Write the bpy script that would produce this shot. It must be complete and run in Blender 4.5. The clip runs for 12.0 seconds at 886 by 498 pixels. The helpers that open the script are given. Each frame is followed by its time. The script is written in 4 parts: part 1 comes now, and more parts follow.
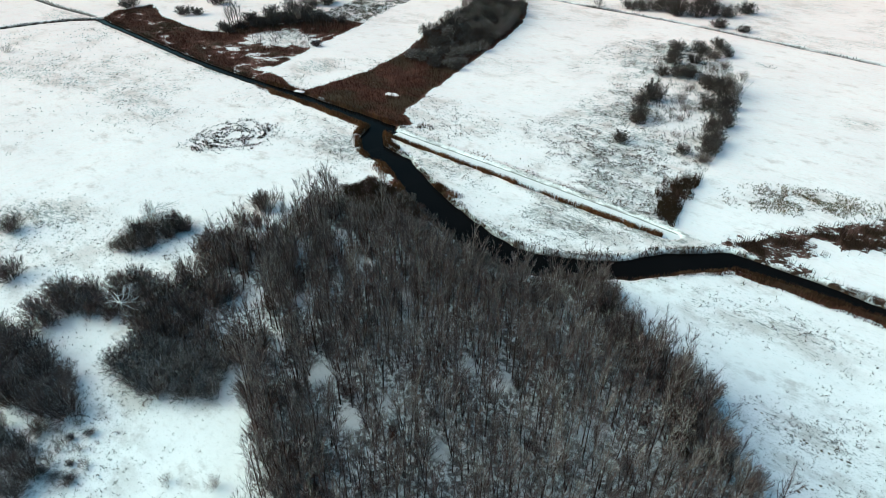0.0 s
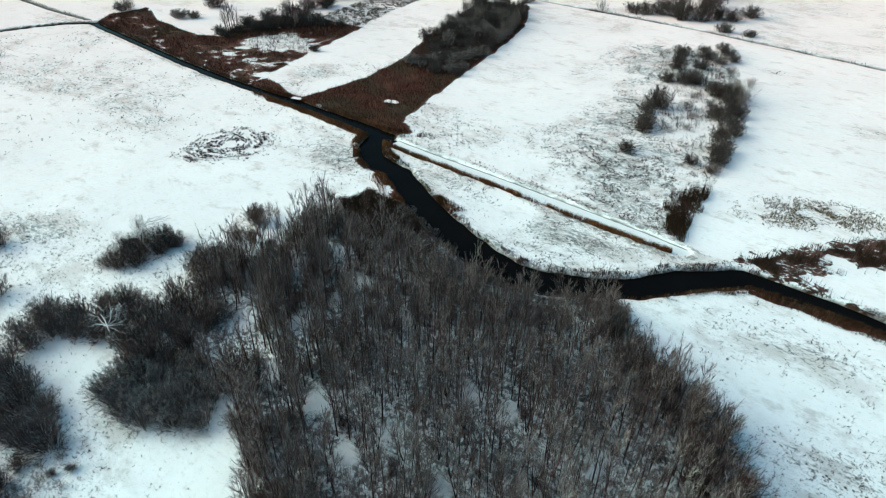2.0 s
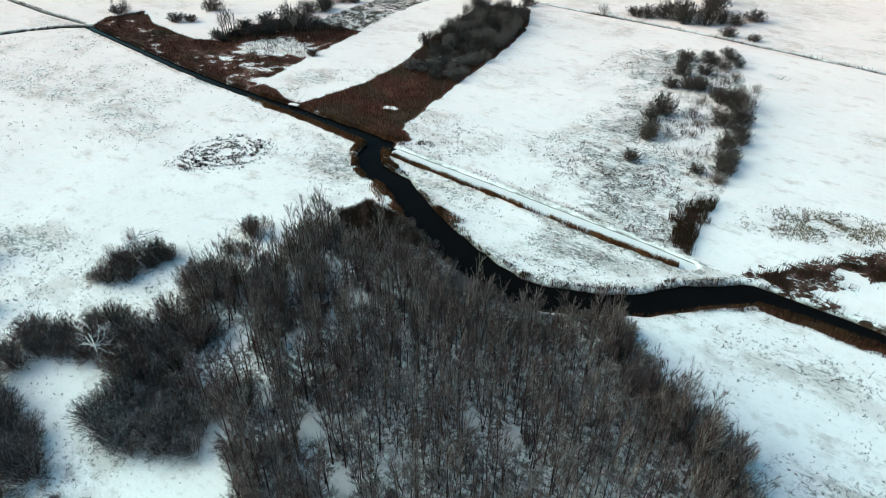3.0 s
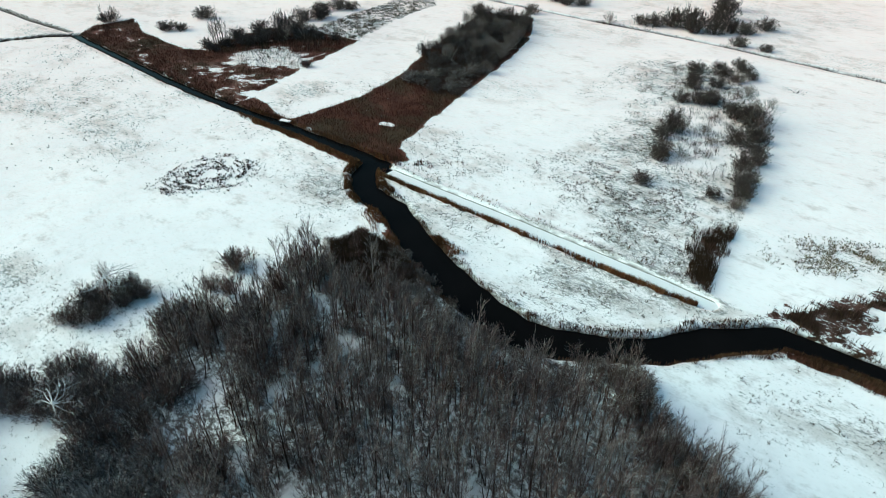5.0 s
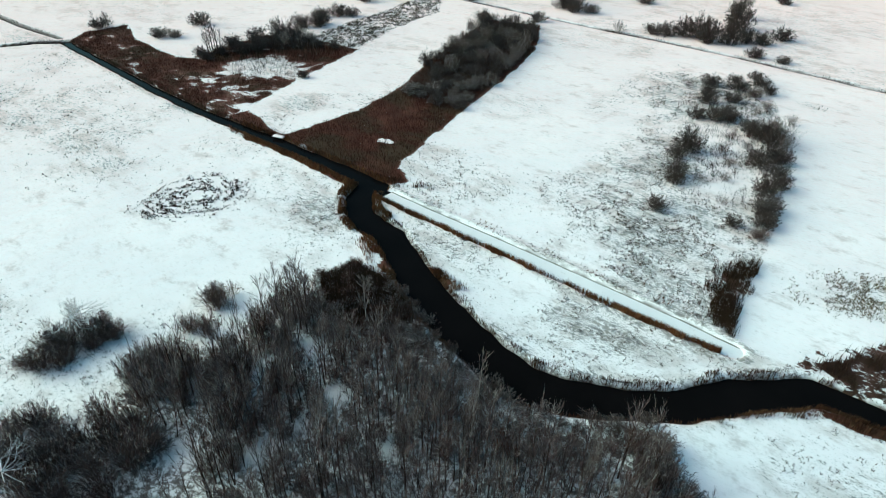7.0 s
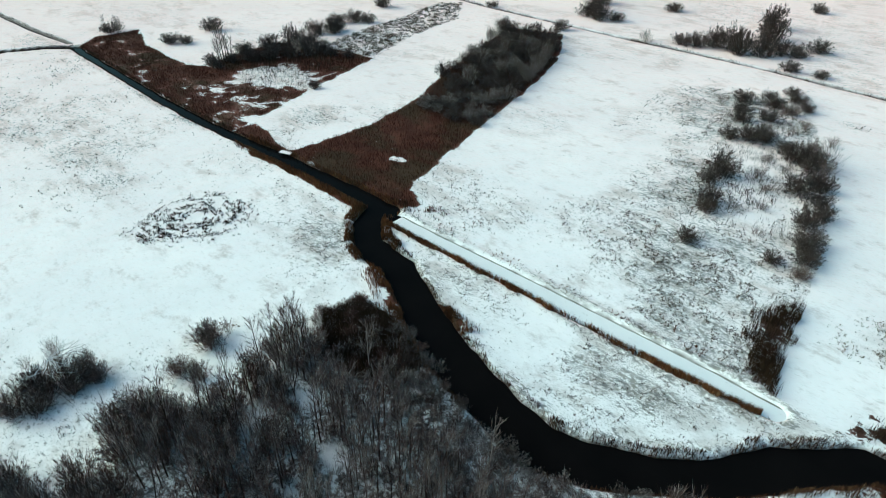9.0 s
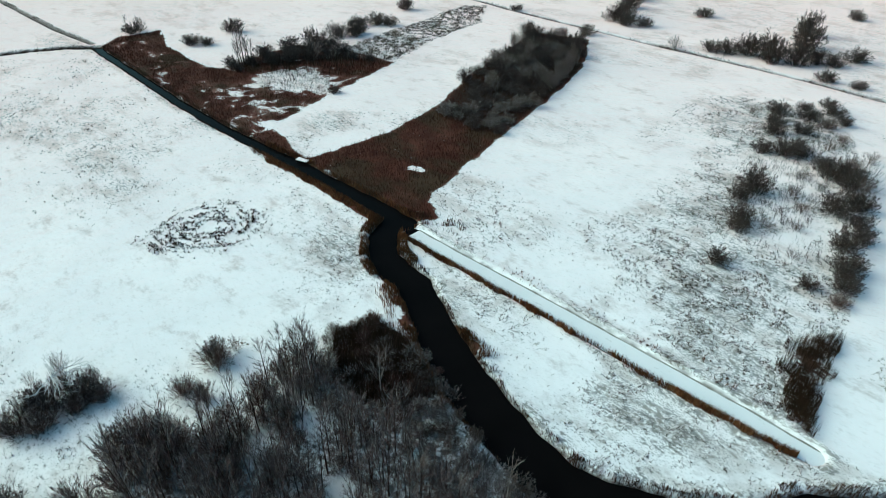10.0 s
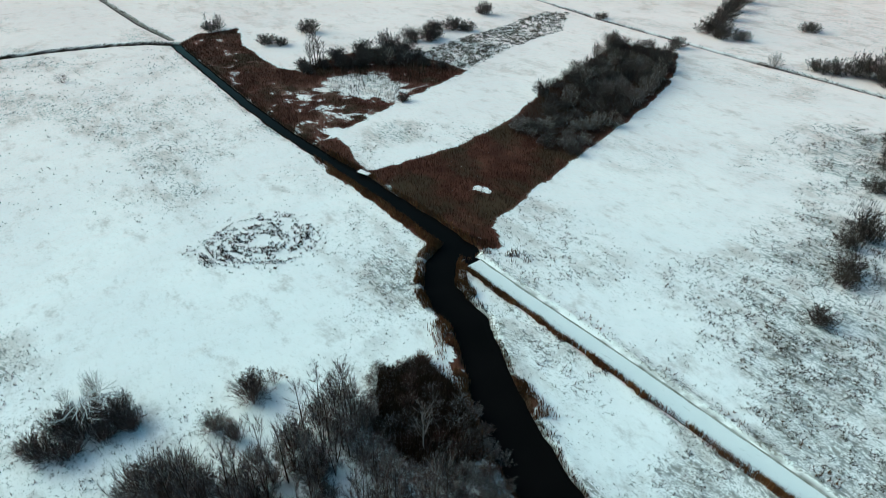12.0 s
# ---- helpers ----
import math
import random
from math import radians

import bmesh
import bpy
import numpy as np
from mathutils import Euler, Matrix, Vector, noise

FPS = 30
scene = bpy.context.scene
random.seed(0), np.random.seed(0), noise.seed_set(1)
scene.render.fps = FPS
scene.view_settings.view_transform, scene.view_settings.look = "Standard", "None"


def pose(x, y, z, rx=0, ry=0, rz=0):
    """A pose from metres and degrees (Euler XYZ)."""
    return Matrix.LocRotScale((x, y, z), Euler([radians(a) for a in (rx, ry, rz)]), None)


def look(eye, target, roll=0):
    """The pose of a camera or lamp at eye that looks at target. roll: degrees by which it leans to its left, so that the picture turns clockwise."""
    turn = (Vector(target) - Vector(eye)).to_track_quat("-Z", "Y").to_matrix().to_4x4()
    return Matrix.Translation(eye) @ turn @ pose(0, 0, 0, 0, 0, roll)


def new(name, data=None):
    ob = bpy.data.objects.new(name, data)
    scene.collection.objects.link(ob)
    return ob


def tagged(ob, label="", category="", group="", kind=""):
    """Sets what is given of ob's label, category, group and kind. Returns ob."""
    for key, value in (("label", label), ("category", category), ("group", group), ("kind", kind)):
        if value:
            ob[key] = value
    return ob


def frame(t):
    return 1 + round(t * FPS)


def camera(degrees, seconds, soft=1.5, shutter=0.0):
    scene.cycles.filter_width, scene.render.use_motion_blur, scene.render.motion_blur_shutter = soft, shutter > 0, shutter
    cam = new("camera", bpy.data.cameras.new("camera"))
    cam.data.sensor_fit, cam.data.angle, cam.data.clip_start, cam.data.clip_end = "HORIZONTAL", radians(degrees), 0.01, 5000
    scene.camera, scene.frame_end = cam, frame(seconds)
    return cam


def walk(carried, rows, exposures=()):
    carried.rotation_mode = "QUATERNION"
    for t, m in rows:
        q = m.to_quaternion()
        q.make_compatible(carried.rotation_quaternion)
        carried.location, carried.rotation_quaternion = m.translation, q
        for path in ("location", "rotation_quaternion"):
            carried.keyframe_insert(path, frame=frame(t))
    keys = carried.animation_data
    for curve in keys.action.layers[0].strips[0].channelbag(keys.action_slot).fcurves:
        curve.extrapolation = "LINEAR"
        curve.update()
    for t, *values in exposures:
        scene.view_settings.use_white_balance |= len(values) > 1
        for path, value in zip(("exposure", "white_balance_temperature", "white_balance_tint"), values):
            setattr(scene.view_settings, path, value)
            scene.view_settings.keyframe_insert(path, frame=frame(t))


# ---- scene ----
cam = camera(72.0, 12.0, soft=0.8)
# seconds, eye, yaw, pitch, roll
PATH = [
    (0, 0.151, 1.439, 61.660, 41.13, -35.13, 0.40),
    (0.5, -0.744, 2.266, 61.666, 41.12, -35.12, 0.42),
    (1, -1.600, 3.104, 61.673, 41.11, -35.10, 0.46),
    (1.5, -2.455, 3.925, 61.682, 41.05, -35.10, 0.48),
    (2, -3.370, 4.830, 61.697, 41.03, -35.10, 0.50),
    (2.5, -4.482, 6.027, 61.714, 41.01, -35.13, 0.51),
    (3, -5.894, 7.643, 61.718, 41.02, -35.02, 0.54),
    (5, -12.214, 15.366, 61.495, 41.08, -34.85, 0.57),
    (5.5, -13.808, 17.296, 61.407, 41.08, -34.81, 0.62),
    (6, -15.330, 19.225, 61.335, 41.10, -34.78, 0.68),
    (6.5, -16.820, 21.182, 61.293, 41.11, -34.76, 0.75),
    (7, -18.337, 23.084, 61.284, 41.43, -34.74, 0.79),
    (9, -24.384, 30.654, 61.448, 43.28, -34.76, 0.82),
    (9.5, -26.016, 32.464, 61.522, 44.27, -34.79, 0.82),
    (10, -27.666, 34.177, 61.585, 45.40, -34.81, 0.82),
    (10.5, -29.404, 35.819, 61.588, 47.32, -34.82, 0.79),
    (11, -31.260, 37.527, 61.491, 50.07, -34.83, 0.72),
    (11.5, -33.082, 39.268, 61.320, 52.51, -34.89, 0.65),
    (12, -34.791, 41.053, 61.120, 52.65, -34.91, 0.65),
]


def aim(x, y, z, yaw, pitch, roll):
    a, b = radians(yaw), radians(pitch)
    return look((x, y, z), (x - math.sin(a) * math.cos(b), y + math.cos(a) * math.cos(b), z + math.sin(b)), roll)


walk(cam, [(t, aim(*row)) for t, *row in PATH],
     [(0, 0.16, 6880, 21), (5, 0.12, 6880, 20), (9, 0.01, 6820, 20), (11, -0.13, 6640, 18), (12, -0.19, 6570, 16)])

# ---- world, sun, exposure ----
SUN_ELEV, SUN_AZ = 32.0, 238.0        # degrees; azimuth clockwise from +y


def make_world():
    w = bpy.data.worlds.new("winter_sky")
    scene.world = w
    w.use_nodes = True
    nt = w.node_tree
    nt.nodes.clear()
    sky = nt.nodes.new("ShaderNodeTexSky")
    sky.sky_type = "NISHITA"
    sky.sun_disc = False
    sky.sun_elevation = radians(SUN_ELEV)
    sky.sun_rotation = radians(SUN_AZ)
    sky.air_density, sky.dust_density, sky.ozone_density = 1.0, 5.0, 1.0
    tint = nt.nodes.new("ShaderNodeMix")
    tint.data_type, tint.blend_type = "RGBA", "MULTIPLY"
    tint.inputs["Factor"].default_value = 1.0
    tint.inputs["B"].default_value = SKY_TINT
    bg = nt.nodes.new("ShaderNodeBackground")
    bg.inputs["Strength"].default_value = SKY
    out = nt.nodes.new("ShaderNodeOutputWorld")
    nt.links.new(sky.outputs[0], tint.inputs["A"])
    nt.links.new(tint.outputs["Result"], bg.inputs["Color"])
    nt.links.new(bg.outputs[0], out.inputs["Surface"])


SKY, SKY_TINT = 0.195, (0.38, 1.0, 1.02, 1.0)
make_world()
sun_data = bpy.data.lights.new("sun", "SUN")
sun_data.energy, sun_data.angle, sun_data.color = 2.3, radians(68), (1.0, 0.645, 0.58)
sun = new("sun", sun_data)
az, el = radians(SUN_AZ), radians(SUN_ELEV)
sun.matrix_world = look((0, 0, 150), (-math.sin(az) * math.cos(el), -math.cos(az) * math.cos(el), 150 - math.sin(el)))


# ---- materials ----
class Nodes:
    """A short way to write a node material."""

    def __init__(self, name, rough=0.8, spec=0.3):
        self.mat = bpy.data.materials.new(name)
        self.mat.use_nodes = True
        self.nt = self.mat.node_tree
        self.bsdf = self.nt.nodes["Principled BSDF"]
        self.bsdf.inputs["Roughness"].default_value = rough
        self.bsdf.inputs["Specular IOR Level"].default_value = spec
        self.coord = self.nt.nodes.new("ShaderNodeTexCoord").outputs["Object"]

    def put(self, value, socket):
        if hasattr(value, "is_linked"):
            self.nt.links.new(value, socket)
        else:
            socket.default_value = value

    def noise(self, scale, detail=4.0, rough=0.55, stretch=None, shift=0.0):
        n = self.nt.nodes.new("ShaderNodeTexNoise")
        n.inputs["Scale"].default_value = scale
        n.inputs["Detail"].default_value = detail
        n.inputs["Roughness"].default_value = rough
        src = self.coord
        if stretch or shift:
            m = self.nt.nodes.new("ShaderNodeMapping")
            m.inputs["Scale"].default_value = stretch or (1, 1, 1)
            m.inputs["Location"].default_value = (shift, shift * 0.7, 0)
            self.nt.links.new(src, m.inputs["Vector"])
            src = m.outputs[0]
        self.nt.links.new(src, n.inputs["Vector"])
        return n.outputs["Fac"]

    def math(self, op, a, b=0.0, clamp=False):
        n = self.nt.nodes.new("ShaderNodeMath")
        n.operation, n.use_clamp = op, clamp
        self.put(a, n.inputs[0])
        self.put(b, n.inputs[1])
        return n.outputs[0]

    def step(self, value, lo, hi):
        n = self.nt.nodes.new("ShaderNodeMapRange")
        n.interpolation_type = "SMOOTHSTEP"
        self.put(value, n.inputs["Value"])
        self.put(lo, n.inputs["From Min"])
        self.put(hi, n.inputs["From Max"])
        return n.outputs["Result"]

    def mix(self, fac, a, b):
        n = self.nt.nodes.new("ShaderNodeMix")
        n.data_type = "RGBA"
        self.put(fac, n.inputs["Factor"])
        self.put(a if hasattr(a, "is_linked") else (*a, 1.0), n.inputs["A"])
        self.put(b if hasattr(b, "is_linked") else (*b, 1.0), n.inputs["B"])
        return n.outputs["Result"]

    def attr(self, name):
        n = self.nt.nodes.new("ShaderNodeAttribute")
        n.attribute_name = name
        return n.outputs["Fac"]

    def island(self):
        return self.nt.nodes.new("ShaderNodeNewGeometry").outputs["Random Per Island"]

    def up(self):
        g = self.nt.nodes.new("ShaderNodeNewGeometry")
        s = self.nt.nodes.new("ShaderNodeSeparateXYZ")
        self.nt.links.new(g.outputs["Normal"], s.inputs[0])
        return s.outputs["Z"]

    def each(self):
        return self.nt.nodes.new("ShaderNodeObjectInfo").outputs["Random"]

    def color(self, value):
        self.put(value if hasattr(value, "is_linked") else (*value, 1.0), self.bsdf.inputs["Base Color"])
        return self

    def warm_sheen(self, weight):
        """Red-tinted sheen standing in for warmer, brighter light on snow at low angles."""
        self.put(weight, self.bsdf.inputs["Sheen Weight"])
        self.bsdf.inputs["Sheen Roughness"].default_value = 0.5
        self.bsdf.inputs["Sheen Tint"].default_value = (1.0, 0.42, 0.36, 1.0)
        return self

    def bump(self, height, strength, distance):
        n = self.nt.nodes.new("ShaderNodeBump")
        n.inputs["Strength"].default_value, n.inputs["Distance"].default_value = strength, distance
        self.nt.links.new(height, n.inputs["Height"])
        self.nt.links.new(n.outputs[0], self.bsdf.inputs["Normal"])
        return self


def ground_material():
    n = Nodes("snowy_meadow", 0.75, 0.05)
    broad, mid, fine = n.noise(0.035, 3), n.noise(0.35, 4), n.noise(5.0, 3)
    snow = n.mix(n.step(broad, 0.35, 0.65), (0.80, 0.81, 0.82), (0.87, 0.87, 0.87))
    snow = n.mix(n.math("MULTIPLY", n.step(mid, 0.45, 0.75), 0.35), snow, (0.70, 0.71, 0.70))
    thin = n.noise(0.85, 7, 0.72, (1.0, 1.7, 1.0), 31.0)
    snow = n.mix(n.math("MULTIPLY", n.step(thin, 0.52, 0.74), 0.42), snow, (0.42, 0.41, 0.39))
    wide = n.noise(0.13, 9, 0.76, (1.0, 1.5, 1.0), 45.0)
    snow = n.mix(n.math("MULTIPLY", n.step(wide, 0.52, 0.68), 0.60), snow, (0.40, 0.38, 0.36))
    # dead grass that shows through thin snow
    tuft = n.attr("tuft")
    worn = n.step(n.noise(0.10, 9, 0.74, (1.0, 1.7, 1.0), 60.0), 0.47, 0.60)
    snow = n.mix(n.math("MULTIPLY", n.math("MULTIPLY", worn, n.step(tuft, 0.45, 0.75)), 0.55), snow, (0.40, 0.38, 0.355))
    clump = n.noise(1.15, 7, 0.70, (1.0, 1.5, 1.0), 3.0)
    low = n.math("SUBTRACT", 0.775, n.math("MULTIPLY", tuft, 0.33))
    speck = n.math("MULTIPLY", n.step(clump, low, n.math("ADD", low, 0.07)), n.step(n.noise(0.30, 3, 0.6, (1.0, 1.5, 1.0), 27.0), 0.40, 0.55))
    small = n.noise(4.6, 5, 0.62, shift=12.0)
    low2 = n.math("SUBTRACT", 0.80, n.math("MULTIPLY", tuft, 0.30))
    speck = n.math("MAXIMUM", speck, n.math("MULTIPLY", n.step(small, low2, n.math("ADD", low2, 0.06)), 0.85))
    streak = n.noise(0.42, 5, 0.6, (1.0, 2.2, 1.0), 20.0)
    low3 = n.math("SUBTRACT", 0.84, n.math("MULTIPLY", tuft, 0.28))
    speck = n.math("MAXIMUM", speck, n.math("MULTIPLY", n.step(streak, low3, n.math("ADD", low3, 0.06)), 0.85))
    straw = n.mix(n.step(n.noise(0.5, 3, shift=9.0), 0.4, 0.65), (0.055, 0.047, 0.042), (0.14, 0.105, 0.075))
    cover = n.mix(n.math("MULTIPLY", speck, 0.72), snow, straw)
    # flat brown reed litter, with snow left between
    reed = n.attr("reed")
    litter = n.mix(n.step(n.noise(0.22, 5, 0.6, shift=4.0), 0.35, 0.68), (0.055, 0.017, 0.011), (0.10, 0.034, 0.022))
    litter = n.mix(n.math("MULTIPLY", n.step(n.noise(0.055, 4, 0.6, (1.0, 1.6, 1.0), 14.0), 0.46, 0.62), 0.75), litter, (0.050, 0.034, 0.020))
    litter = n.mix(n.attr("sedge"), litter, (0.030, 0.017, 0.012))
    litter = n.mix(n.step(n.noise(1.1, 5, 0.6, shift=2.0), 0.68, 0.76), litter, (0.62, 0.61, 0.60))
    cover = n.mix(n.step(n.math("ADD", n.math("ADD", reed, n.math("MULTIPLY", n.math("SUBTRACT", mid, 0.5), 0.8)), n.math("MULTIPLY", n.math("SUBTRACT", clump, 0.5), 1.7)), 0.42, 0.58), cover, litter)
    # woodland floor: fallen leaves and sticks under broken snow
    wood = n.attr("wood")
    floor = n.mix(n.step(n.noise(1.1, 8, 0.74, shift=6.0), 0.44, 0.56), (0.06, 0.045, 0.038), (0.76, 0.77, 0.78))
    cover = n.mix(n.math("MULTIPLY", wood, 0.88), cover, floor)
    # wet earth of the banks
    earth = n.mix(fine, (0.022, 0.014, 0.010), (0.06, 0.036, 0.022))
    cover = n.mix(n.attr("bank"), cover, earth)
    n.color(cover)
    # sheen tint puts warm light on far snow; grass, leaves and earth get none
    bare = n.math("MAXIMUM", n.math("MAXIMUM", reed, wood), n.math("MAXIMUM", n.attr("bank"), speck), True)
    n.warm_sheen(n.math("SUBTRACT", 1.0, bare))
    n.bump(n.math("ADD", n.math("MULTIPLY", mid, 1.2), n.math("ADD", n.math("MULTIPLY", fine, 0.25), n.math("MULTIPLY", clump, 0.6))), 0.28, 0.3)
    return n.mat


def water_material():
    n = Nodes("dark_river_water", 0.12, 0.02)
    n.bsdf.inputs["IOR"].default_value = 1.33
    n.color(n.mix(n.noise(0.15, 3), (0.002, 0.002, 0.002), (0.006, 0.005, 0.005)))
    n.bump(n.noise(1.6, 3), 0.12, 0.03)
    return n.mat


def snow_material(name="clean_snow"):
    n = Nodes(name, 0.6, 0.3)
    n.color(n.mix(n.noise(0.6, 4), (0.80, 0.81, 0.82), (0.87, 0.87, 0.87)))
    n.warm_sheen(1.0).bump(n.noise(2.5, 4), 0.3, 0.1)
    return n.mat


def wet_snow_material():
    n = Nodes("thin_snow_on_ice", 0.5, 0.2)
    wet = n.mix(n.noise(0.25, 4), (0.64, 0.72, 0.73), (0.80, 0.82, 0.82))
    n.color(n.mix(n.step(n.noise(0.9, 6, 0.65, (1.0, 2.0, 1.0), 3.0), 0.60, 0.72), wet, (0.50, 0.54, 0.53)))
    n.warm_sheen(1.0).bump(n.noise(2.5, 4), 0.3, 0.1)
    return n.mat


def ice_material():
    n = Nodes("grey_ice", 0.25, 0.5)
    n.color(n.mix(n.step(n.noise(0.9, 4), 0.35, 0.7), (0.20, 0.19, 0.16), (0.38, 0.38, 0.35)))
    return n.mat


def bark_material(name, dark, light, frost=0.0):
    n = Nodes(name, 0.95, 0.03)
    grain = n.noise(3.0, 5, 0.6, (3, 3, 0.6))
    col = n.mix(n.step(grain, 0.35, 0.7), dark, light)
    col = n.mix(n.math("MULTIPLY", n.each(), 0.35), col, (0.095, 0.060, 0.048))
    if frost:
        col = n.mix(n.math("MULTIPLY", n.step(n.up(), 0.25, 0.85), frost), col, (0.74, 0.76, 0.78))
    n.color(col)
    n.bump(grain, 0.4, 0.03)
    return n.mat


def twig_material(name, dark, light, frost=0.0, bare=0.12):
    n = Nodes(name, 0.95, 0.0)
    col = n.mix(n.island(), dark, light)
    col = n.mix(n.math("MULTIPLY", n.each(), 0.3), col, (0.090, 0.060, 0.050))
    # some twigs are bare and pale, or carry a line of snow
    col = n.mix(n.step(n.island(), 0.98 - bare, 1.03 - bare), col, (0.44, 0.37, 0.335))
    if frost:
        lying = n.math("MULTIPLY", n.step(n.up(), 0.1, 0.75), n.step(n.noise(0.7, 3), 0.35, 0.6))
        col = n.mix(n.math("MULTIPLY", lying, frost), col, (0.70, 0.73, 0.75))
    return n.color(col).mat


def blade_material(name, dark, light, pale):
    n = Nodes(name, 0.95, 0.0)
    r = n.island()
    col = n.mix(r, dark, light)
    col = n.mix(n.step(r, 0.95, 0.98), col, pale)
    col = n.mix(n.math("MULTIPLY", n.step(n.noise(0.16, 3), 0.4, 0.65), 0.5), col, dark)
    col = n.mix(n.math("MULTIPLY", n.step(n.noise(0.055, 4, 0.6, (1.0, 1.6, 1.0), 14.0), 0.46, 0.62), 0.6), col, tuple(0.5 * (c + 0.045 * k) for c, k in zip(dark, (1.3, 0.9, 0.5))))
    return n.color(col).mat


M_GROUND, M_WATER, M_SNOW, M_ICE = ground_material(), water_material(), snow_material(), ice_material()
M_BARK = bark_material("dark_alder_bark", (0.022, 0.012, 0.009), (0.075, 0.043, 0.034), 0.12)
M_BIRCH = bark_material("pale_birch_bark", (0.26, 0.21, 0.19), (0.58, 0.53, 0.50), 0.3)
M_DEAD = bark_material("weathered_dead_wood", (0.26, 0.22, 0.20), (0.52, 0.47, 0.44), 0.6)
M_TWIG = twig_material("alder_twigs", (0.036, 0.021, 0.019), (0.19, 0.118, 0.106), 0.25, 0.15)
M_TWIG_WILLOW = twig_material("grey_willow_twigs", (0.045, 0.028, 0.024), (0.22, 0.140, 0.122), 0.25)
M_WILLOW = bark_material("grey_willow_bark", (0.09, 0.062, 0.052), (0.28, 0.21, 0.18), 0.3)
M_TWIG_GREY = twig_material("rimed_alder_twigs", (0.07, 0.045, 0.038), (0.34, 0.25, 0.22), 0.55, 0.20)
M_TWIG_RUST = twig_material("rust_brown_twigs", (0.08, 0.024, 0.013), (0.24, 0.085, 0.05), 0.1)
M_TWIG_RED = twig_material("dark_red_twigs", (0.032, 0.015, 0.011), (0.12, 0.055, 0.042), 0.05, 0.05)
M_TWIG_DARK = twig_material("willow_twigs", (0.032, 0.020, 0.018), (0.13, 0.085, 0.074), 0.18)
M_TWIG_FAR = twig_material("far_willow_twigs", (0.026, 0.018, 0.016), (0.080, 0.056, 0.048), 0.10, 0.0)
M_TWIG_FROST = twig_material("frosted_willow_twigs", (0.04, 0.030, 0.026), (0.15, 0.12, 0.11), 0.50)
M_TWIG_BIRCH = twig_material("birch_twigs", (0.14, 0.095, 0.08), (0.36, 0.27, 0.235), 0.4)
M_REED = blade_material("red_brown_reeds", (0.040, 0.013, 0.009), (0.084, 0.028, 0.019), (0.14, 0.06, 0.04))
M_SEDGE = blade_material("dark_sedge", (0.024, 0.013, 0.009), (0.075, 0.043, 0.031), (0.16, 0.10, 0.07))
M_RUST = blade_material("rust_coloured_reeds", (0.10, 0.038, 0.018), (0.26, 0.11, 0.05), (0.36, 0.22, 0.12))
M_BANK = blade_material("brown_bank_reeds", (0.040, 0.018, 0.011), (0.13, 0.062, 0.036), (0.26, 0.16, 0.10))
M_GRASS = blade_material("dead_meadow_grass", (0.065, 0.049, 0.041), (0.21, 0.155, 0.120), (0.32, 0.24, 0.17))
M_STALK = blade_material("dead_stalks", (0.020, 0.012, 0.009), (0.085, 0.055, 0.042), (0.22, 0.17, 0.14))
M_OCHRE = blade_material("ochre_meadow_grass", (0.10, 0.075, 0.045), (0.24, 0.18, 0.10), (0.36, 0.28, 0.17))

# ---- the plan, in metres ----
CANAL = [(-252, 94.0, 1.5), (-243, 93.7, 1.35), (-208, 93.2, 1.35), (-188, 92.9, 1.5), (-167, 93.3, 1.45), (-150, 94.6, 1.55),
         (-138, 95.8, 1.9), (-123, 96.6, 1.9), (-110, 97.3, 2.3), (-102, 97.4, 2.2)]
RIVER = [(-104, 96.0, 2.0), (-101.2, 91.4, 2.7), (-96.5, 87.6, 2.7), (-92, 86.4, 2.8), (-87.2, 86.1, 3.0), (-81, 83.5, 2.9),
         (-73.8, 79.8, 3.2), (-67.5, 77.2, 3.6), (-60, 75.2, 3.4), (-54, 74.0, 3.4), (-48, 73.2, 3.6), (-42.3, 75.4, 3.2),
         (-35.5, 79.7, 2.7), (-31.0, 83.4, 2.8), (-25.6, 90.8, 3.0), (-18.4, 98.2, 2.5), (-10, 99.7, 1.9), (5, 100.2, 1.6), (30, 101, 1.6)]
WEST_DITCH = [(-252, 94, 1.1), (-258, 87, 1.0), (-263, 77, 1.0), (-267, 61, 1.0), (-269, 45, 1.0), (-270, 10, 1.0)]
LANE_DITCH = [(-258, 94.5, 0.7), (-284, 91, 0.7), (-332, 88.5, 0.7), (-400, 85, 0.7)]
FIELD_DITCH = [(-235, 238.5, 0.5), (-190, 235.5, 0.5), (-150, 235.5, 0.6), (-114, 236.5, 0.6), (-78, 237.2, 0.6), (-30, 234, 0.6), (25, 231, 0.6)]
FROZEN = [(-98.4, 96.0, 1.9), (-88, 96.3, 1.9), (-70, 97.2, 2.0), (-50, 97.9, 2.0), (-38, 98.4, 1.9), (-29.5, 98.7, 1.5)]
REED_A = [(-137, 98), (-135.5, 121), (-140, 143), (-150, 163), (-164, 206), (-170, 216), (-148, 224), (-133, 199), (-125, 177),
          (-114, 135), (-106.5, 109), (-104.5, 106), (-98.5, 103), (-101, 99.5)]
REED_C = [(-252, 95.5), (-260, 103), (-258.5, 118), (-239, 112), (-214, 111), (-206, 114), (-210, 132), (-212, 144), (-198, 153),
          (-175, 157), (-167, 129), (-158, 103.5), (-148, 100.5), (-139, 99), (-139, 97.2), (-150, 95.6), (-168, 94.3), (-188, 94.2), (-208, 94.3), (-243, 94.8)]
HOLE_C = [(-189, 114.5), (-192.5, 123.5), (-188, 133.5), (-173, 133), (-167.5, 126.5), (-180, 117)]
